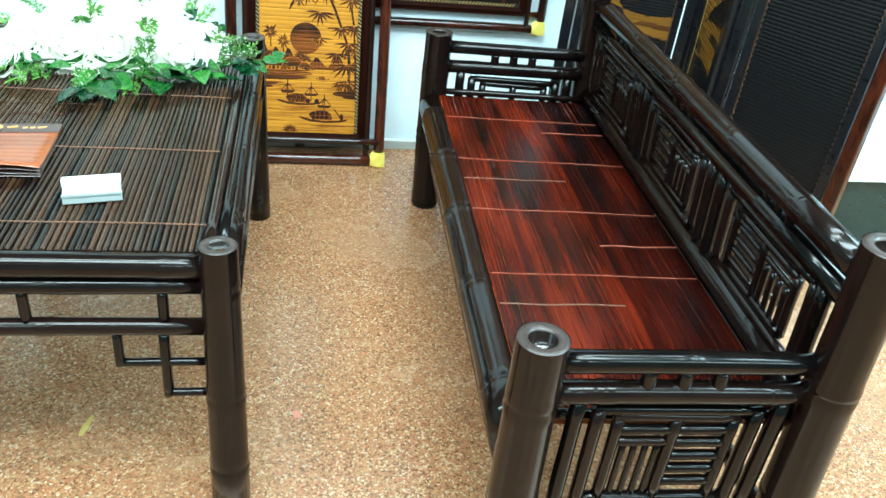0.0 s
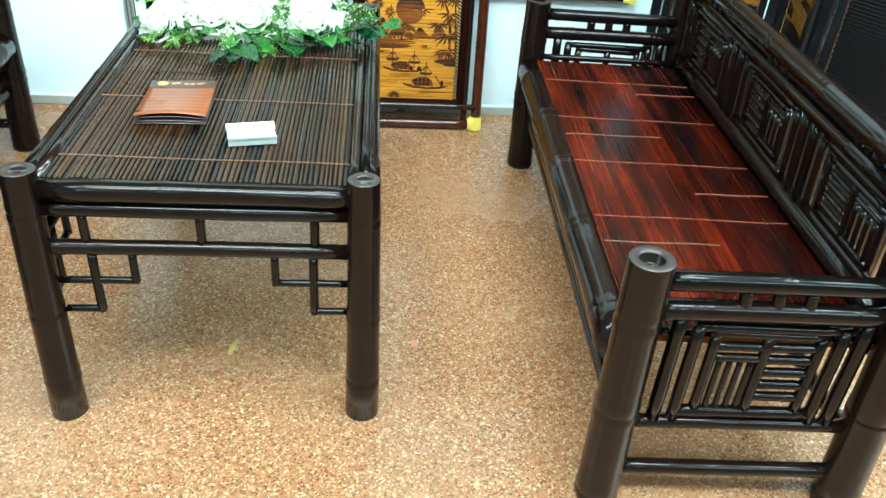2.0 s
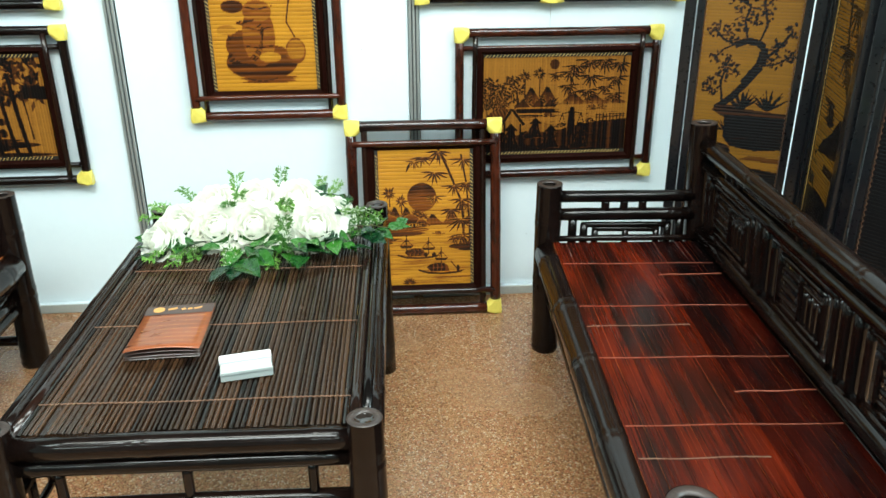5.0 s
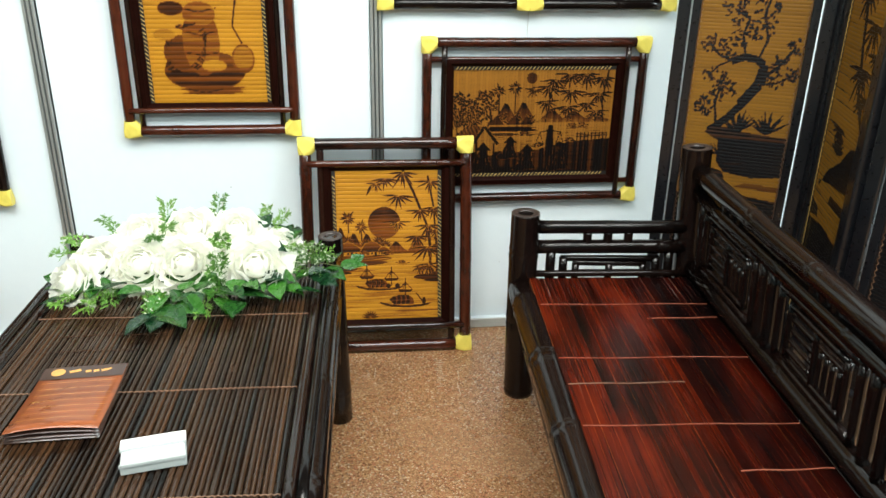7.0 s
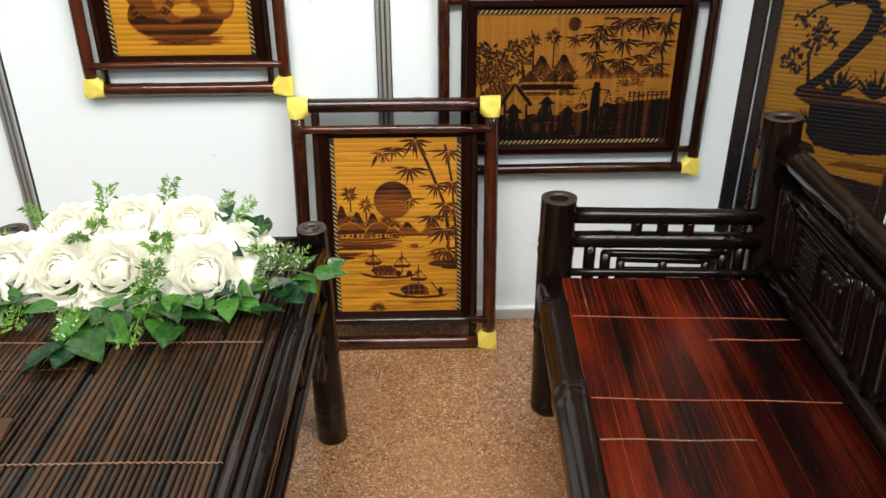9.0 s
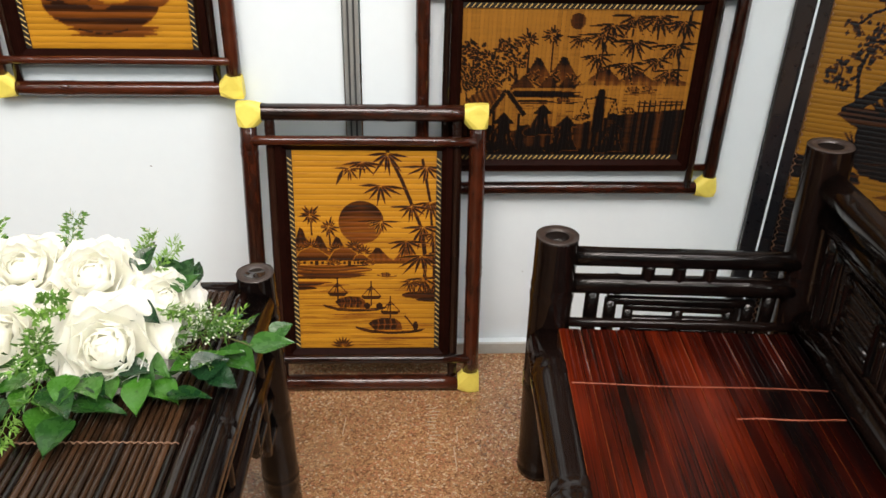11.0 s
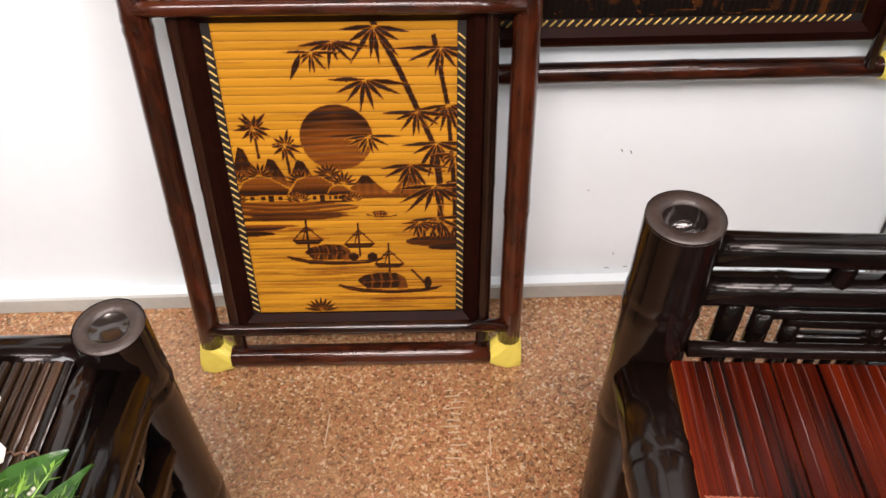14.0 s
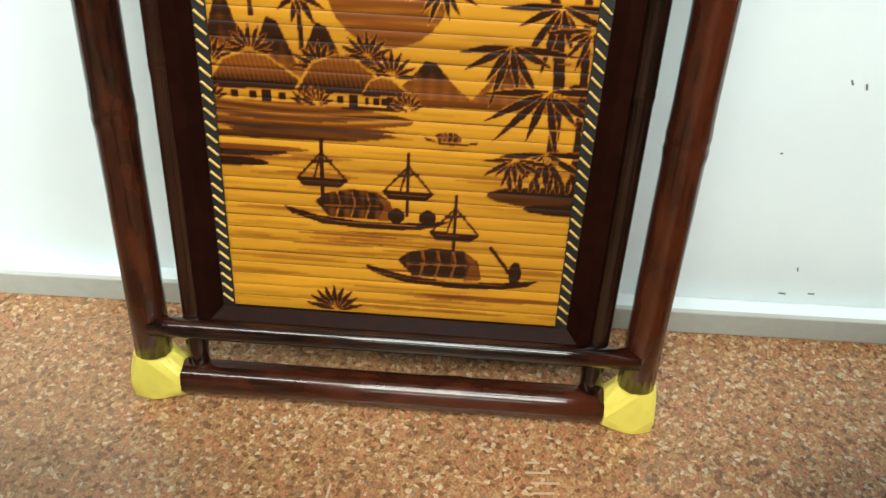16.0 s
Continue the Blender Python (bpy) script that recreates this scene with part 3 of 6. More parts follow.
# seat of glossy strips, each laid the length of the bench
SX0, SX1 = -0.243, 0.222
# Orange board under the strips; it shows as thin lines in their gaps.
put("seat_board", mesh_of("seat_board", *(lambda b: ([v.co.copy() for v in b.verts], [tuple(v.index for v in f.verts) for f in b.faces]))(box_bm(SX0, SX1, YF + 0.04, YB - 0.04, 0.385, 0.4088)), smooth=False), M_SEATGAP, sofa)
widths = RNG.uniform(0.010, 0.0165, 60)
x, i = SX0, 0
while x < SX1 - 0.006:
    w = min(widths[i], SX1 - x)
    gap = 0.0011 if i % 7 == 2 else (0.0007 if i % 3 == 1 else 0.0002)
    # Strips past x = 0.035, by the backrest, take the darker material.
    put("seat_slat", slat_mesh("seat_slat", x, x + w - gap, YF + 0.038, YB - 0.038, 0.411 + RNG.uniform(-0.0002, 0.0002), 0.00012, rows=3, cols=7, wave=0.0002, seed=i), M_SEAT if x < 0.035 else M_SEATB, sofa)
    x += w
    i += 1
for y in (-0.565, -0.291, -0.018, 0.252, 0.533):
    cord("seat_stitch", (SX0 + 0.004, y, 0.4125), (SX1 - 0.004, y - 0.002, 0.4125), 0.0014, 0.0065, sofa, M_REDCORD, 0.0010, "twisted cord stitched across the slats")
for xa, xb, y in ((SX0 + 0.004, 0.030, 0.140), (SX0 + 0.004, 0.022, -0.400), (0.033, SX1 - 0.004, -0.169), (0.03, SX1 - 0.004, 0.45)):
    cord("joint_ridge", (xa, y, 0.4118), (xb, y + 0.003, 0.4118), 0.0018, 0.011, sofa, M_REDCORD if xa > 0 else M_STITCH, 0.0006, "raised line of bamboo joints")

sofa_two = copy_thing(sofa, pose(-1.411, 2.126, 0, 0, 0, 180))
# The second bench has all its strips in the darker material.
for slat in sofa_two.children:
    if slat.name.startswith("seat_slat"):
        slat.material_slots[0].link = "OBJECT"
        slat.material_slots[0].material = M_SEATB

# ---- bamboo table ----
table = thing("bamboo_table", "dark lacquered bamboo table with a slatted brown top and fretwork aprons", "table", pose(-0.311, 2.168, 0, 0, 0, -0.7))
TX, TY = 0.318, 0.546
for sx in (-1, 1):
    for sy in (-1, 1):
        hollow_post((sx * TX * 1.015, sy * (TY + 0.024), 0), (sx * TX, sy * TY, 0.591), 0.0375, 0.0325, table, [0.18, 0.47, 0.86], 40 + sx + 3 * sy, 0.007, "leg")


def apron(a, b, axis, table, main_z):
    """Rails, stubs and corner brackets on one side of the table; a, b: ends along axis 0 (x) or 1 (y) at the fixed offset."""
    (p, q, off) = a, b, axis[1]

    def P(t, z, o=0.0):
        return (t, off + o, z) if axis[0] == 0 else (off + o, t, z)

    culm("top_beam", P(p, main_z), P(q, main_z), 0.0225, table, bend=0.002)
    culm("rail", P(p, 0.509), P(q, 0.509), 0.0162, table)
    culm("rail", P(p, 0.420), P(q, 0.420), 0.0162, table)
    mid, span = (p + q) / 2, (q - p) / 2
    for t in (mid - span * 0.76, mid, mid + span * 0.76) if axis[0] == 0 else (p + 0.07, mid - 0.2, mid + 0.2, q - 0.07):
        lattice_bar(P(t, 0.434), P(t, 0.496), 0.0098, table, "stub")
    for s in (-1, 1):
        e = p if s < 0 else q
        fr = thing_part("bracket", table)
        lattice_bar(P(e - s * 0.152, 0.336), P(e - s * 0.152, 0.407), 0.0088, fr)
        lattice_bar(P(e - s * 0.158, 0.340), P(e - s * 0.004, 0.340), 0.0080, fr)
        lattice_bar(P(e - s * 0.074, 0.262), P(e - s * 0.074, 0.407), 0.0098, fr)
        lattice_bar(P(e - s * 0.080, 0.267), P(e - s * 0.004, 0.267), 0.0080, fr)
        join_children(fr, M_CULM)


for sy in (-1, 1):
    apron(-TX + 0.026, TX - 0.026, (0, sy * TY * 0.995), table, 0.547)
for sx in (-1, 1):
    apron(-TY + 0.026, TY - 0.026, (1, sx * (TX + 0.011)), table, 0.541)
    culm("edge_pole", (sx * (TX + 0.001), -TY + 0.030, 0.559), (sx * (TX + 0.001), TY - 0.030, 0.559), 0.0105, table)
    culm("edge_pole", (sx * (TX - 0.020), -TY + 0.018, 0.557), (sx * (TX - 0.020), TY - 0.018, 0.557), 0.0125, table, M_INNER)
# Near-black sheet close under the slats; it shows in their gaps.
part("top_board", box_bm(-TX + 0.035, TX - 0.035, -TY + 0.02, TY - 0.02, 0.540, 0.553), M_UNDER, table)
x, i = -TX + 0.030, 0
while x < TX - 0.038:
    w = float(RNG.uniform(0.0085, 0.0118))
    put("top_slat", slat_mesh("top_slat", x, x + w - RNG.uniform(0.0010, 0.0022), -TY + 0.02, TY - 0.02, 0.5665 + RNG.uniform(-0.0012, 0.0012), 0.0026, rows=3, cols=8, wave=0.0009, seed=900 + i), M_MAT, table)
    x += w
    i += 1
for y in (-0.440, -0.143, 0.150, 0.43):
    cord("top_stitch", (-TX + 0.032, y + 0.004, 0.5672), (TX - 0.030, y, 0.5672), 0.0015, 0.0098, table, M_STITCH, 0.0016, "tan cord stitched across the slats")
for xa, xb, y in ((-0.24, -0.04, 0.012), (-0.22, 0.0, 0.075)):
    cord("joint_ridge", (xa, y, 0.5665), (xb, y + 0.004, 0.5665), 0.0012, 0.012, table, M_MAT, 0.0006)


# ---- pictures burnt into bamboo strips ----
class Canvas:
    """A drawing on a grid over a picture of width x height metres; u and v run from 0 to 1, v upward. Values: 0 bare wood, 1 burnt black."""

    def __init__(self, width, height, step):
        self.w, self.h = width, height
        self.nx, self.ny = int(width / step) + 1, int(height / step) + 1
        self.a = np.zeros((self.ny, self.nx))
        self.U, self.V = np.meshgrid(np.linspace(0, 1, self.nx), np.linspace(0, 1, self.ny))
        self.k = height / width
        self.rim = 0.0013 / width if step < 0.0011 else 0.0

    def _lay(self, sl, cover, val, mode):
        cur = self.a[sl]
        v = val(self.U[sl], self.V[sl]) if callable(val) else val
        self.a[sl] = np.where(cover, np.maximum(cur, v) if mode == "max" else v, cur)

    def _clip(self, us, vs):
        i0, i1 = max(0, int(min(us) * (self.nx - 1)) - 1), min(self.nx, int(max(us) * (self.nx - 1)) + 3)
        j0, j1 = max(0, int(min(vs) * (self.ny - 1)) - 1), min(self.ny, int(max(vs) * (self.ny - 1)) + 3)
        return (slice(j0, j1), slice(i0, i1)) if i1 > i0 and j1 > j0 else None

    def poly(self, pts, val=0.9, mode="set"):
        us, vs = [p[0] for p in pts], [p[1] for p in pts]
        sl = self._clip(us, vs)
        if not sl:
            return
        U, V = self.U[sl], self.V[sl]
        inside = np.zeros(U.shape, bool)
        for (x0, y0), (x1, y1) in zip(pts, pts[1:] + pts[:1]):
            if y0 != y1:
                inside ^= ((y0 > V) != (y1 > V)) & (U < (x1 - x0) * (V - y0) / (y1 - y0) + x0)
        self._lay(sl, inside, val, mode)

    def disc(self, u, v, ru, val=0.9, rv=None, mode="set"):
        rv = ru / self.k if rv is None else rv
        sl = self._clip((u - ru, u + ru), (v - rv, v + rv))
        if sl:
            self._lay(sl, ((self.U[sl] - u) / ru) ** 2 + ((self.V[sl] - v) / rv) ** 2 < 1, val, mode)

    def leaf(self, u, v, ang, length, width, val=0.92):
        """A pointed leaf from (u, v), the length in widths of the picture."""
        c, s = math.cos(ang), math.sin(ang)
        pts, rim = [], []
        for t, h in ((0, 0.12), (0.25, 0.75), (0.45, 1), (0.7, 0.6), (1, 0), (0.7, -0.6), (0.45, -1), (0.25, -0.75), (0, -0.12)):
            a, b = t * length, h * width
            pts.append((u + a * c - b * s, v + (a * s + b * c) / self.k))
            a, b = a * 1.03, b + math.copysign(self.rim, h) if h else 0.0
            rim.append((u + a * c - b * s, v + (a * s + b * c) / self.k))
        if self.rim:
            self.poly(rim, 0.06)
        self.poly(pts, val)

    def stroke(self, pts, width, val=0.9):
        for (u0, v0), (u1, v1) in zip(pts, pts[1:]):
            d = math.hypot(u1 - u0, (v1 - v0) * self.k) or 1
            nu, nv = -(v1 - v0) * self.k / d * width / 2, (u1 - u0) / d * width / 2 / self.k
            self.poly([(u0 + nu, v0 + nv), (u1 + nu, v1 + nv), (u1 - nu, v1 - nv), (u0 - nu, v0 - nv)], val)

    def spray(self, u, v, size, rng, count=8, down=True, val=0.93):
        """A tuft of bamboo leaves."""
        for i in range(count):
            a = math.pi * (0.02 + 0.96 * i / (count - 1)) + rng.uniform(-0.12, 0.12)
            a = -a if down else a
            self.leaf(u, v, a, size * rng.uniform(0.65, 1.1) * (1.25 if i in (0, count - 1) else 1), size * 0.055, val)

    def palm(self, u, v, size, rng, trunk=0.0):
        if trunk:
            self.stroke([(u, v), (u + 0.006, v - trunk)], size * 0.12, 0.75)
        for i in range(13):
            a = 2 * math.pi * i / 13 + rng.uniform(-0.15, 0.15)
            self.leaf(u, v, a, size * rng.uniform(0.6, 1.0), size * 0.09, 0.88)

    def streaks(self, u, v, ru, rv, rng, count=6, val=0.55):
        """Flat horizontal bands, water and shore."""
        for i in range(count):
            self.disc(u + rng.uniform(-0.3, 0.3) * ru, v + rng.uniform(-1, 1) * rv, ru * rng.uniform(0.5, 1), val * rng.uniform(0.7, 1.1), rv * rng.uniform(0.16, 0.4), "max")

    def hills(self, u0, u1, v0, tops, rng, val=0.75):
        for (u, h, w) in tops:
            self.poly([(u - w, v0), (u - w * 0.45, v0 + h * 0.55), (u - w * 0.12, v0 + h), (u + w * 0.1, v0 + h * 0.95), (u + w * 0.5, v0 + h * 0.45), (u + w, v0)],
                      lambda U, V, h=h: 0.22 + 0.68 * np.clip((V - v0) / max(h, 1e-3), 0, 1) ** 1.3 + 0.06 * np.sin(U * 170))

    def boat(self, u, v, L, rng, mast=True, hood=True):
        k = 1 / self.k
        hull = [(-1, 0.13), (-0.9, 0.03), (-0.55, -0.07), (0.0, -0.11), (0.55, -0.09), (0.85, -0.03), (1, 0.06), (0.6, 0.0), (0.0, -0.03), (-0.55, 0.02)]
        self.poly([(u + a * L, v + b * L * k) for a, b in hull], 0.97)
        if hood:
            roof = [(-0.45, 0.02), (-0.62, 0.22), (-0.5, 0.33), (-0.2, 0.40), (0.12, 0.38), (0.28, 0.26), (0.34, 0.02)]
            self.poly([(u + a * L, v + b * L * k) for a, b in roof], lambda U, V: 0.74 + 0.16 * np.sin(U * 150))
            self.poly([(u + a * L, v + b * L * k) for a, b in ((0.12, 0.36), (0.27, 0.26), (0.33, 0.02), (0.14, 0.0), (0.2, 0.2))], 0.42)
            for t in (-0.38, -0.2, -0.02):
                self.stroke([(u + t * L, v), (u + (t + 0.06) * L, v + 0.22 * L * k), (u + (t + 0.02) * L, v + 0.37 * L * k)], 0.005, 0.22)
            self.stroke([(u - 0.52 * L, v + 0.17 * L * k), (u + 0.16 * L, v + 0.2 * L * k)], 0.005, 0.25)
        self.stroke([(u - 0.9 * L, v + 0.04 * L * k), (u - 0.3 * L, v - 0.045 * L * k), (u + 0.6 * L, v - 0.035 * L * k)], 0.0035, 0.25)
        for i in range(5):
            self.disc(u + rng.uniform(-0.5, 0.4) * L, v - (0.17 + 0.05 * i) * L * k, L * rng.uniform(0.3, 0.7), rng.uniform(0.2, 0.36), 0.018 * L * k, "max")

    def blur(self, n=1):
        for _ in range(n):
            p = np.pad(self.a, 1, mode="edge")
            self.a = (p[1:-1, 1:-1] * 2 + p[:-2, 1:-1] + p[2:, 1:-1] + p[1:-1, :-2] + p[1:-1, 2:]) / 6
        return self

    def value(self, u, v):
        return self.a[np.clip((v * (self.ny - 1)).round().astype(int), 0, self.ny - 1), np.clip((u * (self.nx - 1)).round().astype(int), 0, self.nx - 1)]


def draw_river(c):
    """Sun over a river, bamboo, village, sampans."""
    rng = np.random.default_rng(11)
    c.hills(0, 1, 0.455, [(0.42, 0.085, 0.13), (0.07, 0.175, 0.10), (0.19, 0.135, 0.11), (0.31, 0.130, 0.11), (0.58, 0.075, 0.12), (0.77, 0.085, 0.10), (0.95, 0.05, 0.14)], rng)
    c.poly([(0, 0.47), (0.55, 0.46), (1.0, 0.462), (1.0, 0.452), (0.5, 0.448), (0, 0.44)], 0.5)
    c.disc(0.47, 0.655, 0.150, lambda U, V: 0.34 + 0.5 * np.clip((V - 0.57) / 0.18, 0, 1) * (0.6 + 0.4 * np.abs(U - 0.47) / 0.15) + 0.07 * np.sin(V * 330 + 3 * np.sin(U * 9)))
    c.palm(0.135, 0.69, 0.092, rng, 0.10)
    c.palm(0.255, 0.632, 0.086, rng, 0.09)
    for u, v in ((0.03, 0.51), (0.13, 0.53), (0.30, 0.51), (0.42, 0.53), (0.48, 0.50)):
        for i in range(9):
            c.leaf(u, v, math.pi * i / 8, 0.068, 0.0055, 0.9)
    # two thatched houses with small lean-tos, pale walls and dark doors
    for u, w, h in ((0.06, 0.10, 0.036), (0.15, 0.22, 0.066), (0.37, 0.21, 0.068), (0.47, 0.10, 0.034)):
        c.poly([(u - w * 0.46, 0.437), (u - w * 0.46, 0.466), (u + w * 0.46, 0.468), (u + w * 0.46, 0.438)], 0.02)
        for t in (-0.34, -0.12, 0.22):
            c.poly([(u + t * w, 0.446), (u + t * w, 0.458), (u + t * w + 0.016, 0.458), (u + t * w + 0.016, 0.446)], 0.85)
        c.poly([(u + 0.02 * w, 0.437), (u + 0.02 * w, 0.461), (u + 0.02 * w + 0.022, 0.461), (u + 0.02 * w + 0.022, 0.437)], 0.95)
        roof = [(u - w * 0.60, 0.463), (u - w * 0.40, 0.463 + h * 0.75), (u - w * 0.12, 0.463 + h), (u + w * 0.10, 0.463 + h * 0.9), (u + w * 0.42, 0.463 + h * 0.35), (u + w * 0.60, 0.466)]
        c.poly([(a + (a - u) * 0.06, b + 0.004) for a, b in roof], 0.10)
        c.poly(roof, lambda U, V, h=h: 0.34 + 0.55 * np.clip(1 - (V - 0.463) / h, 0, 1) ** 2 + 0.10 * np.sin(U * 520 + V * 160))
    c.stroke([(0.0, 0.437), (0.52, 0.439)], 0.006, 0.9)
    for u in (0.02, 0.27, 0.29, 0.52):
        for i in range(8):
            c.leaf(u, 0.44, math.pi * (0.1 + 0.8 * i / 7), 0.05, 0.005, 0.8)
    c.disc(0.12, 0.418, 0.42, lambda U, V: 0.46 + 0.2 * np.sin(V * 420 + 4 * np.sin(U * 7)), 0.024)
    c.streaks(0.20, 0.395, 0.30, 0.02, rng, 9, 0.66)
    c.disc(0.06, 0.345, 0.15, 0.72, 0.010)
    c.disc(0.05, 0.322, 0.11, 0.85, 0.009)
    c.disc(0.10, 0.352, 0.17, 0.5, 0.006)
    # bamboo
    c.stroke([(0.645, 1.0), (0.74, 0.86), (0.82, 0.72), (0.875, 0.62)], 0.022, 0.84)
    c.stroke([(0.875, 0.62), (0.895, 0.5), (0.90, 0.30)], 0.027, 0.86)
    c.stroke([(0.875, 0.96), (0.93, 0.75), (0.955, 0.5), (0.962, 0.30)], 0.017, 0.86)
    for u, v, s in ((0.645, 0.985, 0.16), (0.48, 0.945, 0.13), (0.40, 0.915, 0.09), (0.60, 0.835, 0.16), (0.90, 0.925, 0.14), (0.93, 0.755, 0.13), (0.80, 0.735, 0.13), (0.88, 0.635, 0.16),
                    (0.77, 0.565, 0.15), (0.87, 0.49, 0.18), (0.96, 0.60, 0.10), (0.60, 0.66, 0.12), (0.88, 0.375, 0.15), (0.80, 0.36, 0.10)):
        c.spray(u, v, s, rng, 8)
    c.leaf(0.36, 0.91, -2.0, 0.12, 0.012)
    c.stroke([(0.45, 0.66), (0.6, 0.665)], 0.006)
    for _ in range(120):
        c.disc(rng.uniform(0.0, 1.0), rng.uniform(0.0, 0.44), rng.uniform(0.05, 0.22), rng.uniform(0.06, 0.26), rng.uniform(0.0012, 0.004), "max")
    for _ in range(60):
        c.disc(rng.uniform(0.0, 1.0), rng.uniform(0.44, 1.0), rng.uniform(0.06, 0.25), rng.uniform(0.04, 0.14), rng.uniform(0.0012, 0.004), "max")
    for t in np.linspace(0.36, 0.60, 5):
        c.stroke([(0.882, t), (0.918, t)], 0.006, 0.3)
        c.stroke([(0.948, t + 0.02), (0.972, t + 0.02)], 0.005, 0.3)
    c.disc(0.94, 0.285, 0.20, 0.66, 0.022)
    c.disc(0.98, 0.262, 0.14, 0.8, 0.012)
    c.disc(0.92, 0.297, 0.15, 0.9, 0.007)
    for u in np.linspace(0.80, 0.95, 7):
        c.leaf(u, 0.295, 1.57 + rng.uniform(-0.4, 0.4), 0.055, 0.006)
    c.boat(0.64, 0.385, 0.07, rng, mast=False)
    c.boat(0.42, 0.215, 0.225, rng, mast=False)
    for x, dv in ((0.30, 0.012), (0.53, -0.005), (0.66, -0.085)):
        c.stroke([(x, 0.235 + dv), (x, 0.365 + dv)], 0.0065, 0.92)
        c.stroke([(x - 0.028, 0.318 + dv), (x + 0.028, 0.322 + dv)], 0.006, 0.9)
        for q in (-0.066, -0.022, 0.066):
            c.stroke([(x, 0.338 + dv), (x + q, 0.283 + dv)], 0.0042, 0.85)
        c.poly([(x - 0.07, 0.286 + dv), (x + 0.07, 0.284 + dv), (x + 0.045, 0.268 + dv), (x - 0.05, 0.268 + dv)], 0.92)
        c.stroke([(x - 0.05, 0.279 + dv), (x + 0.05, 0.278 + dv)], 0.004, 0.35)
    for u in (0.5, 0.585):
        c.disc(u, 0.228, 0.022, 0.9)
    c.boat(0.66, 0.095, 0.245, rng, mast=False)
    c.stroke([(0.76, 0.175), (0.84, 0.10)], 0.008)
    c.disc(0.835, 0.118, 0.016, 0.92, 0.026)
    c.disc(0.80, 0.255 - 0.20, 0.22, 0.42, 0.007, "max")
    for i in range(9):
        c.leaf(0.325, 0.005, math.pi * (0.08 + 0.84 * i / 8), 0.085, 0.008)
    return c.blur(1)


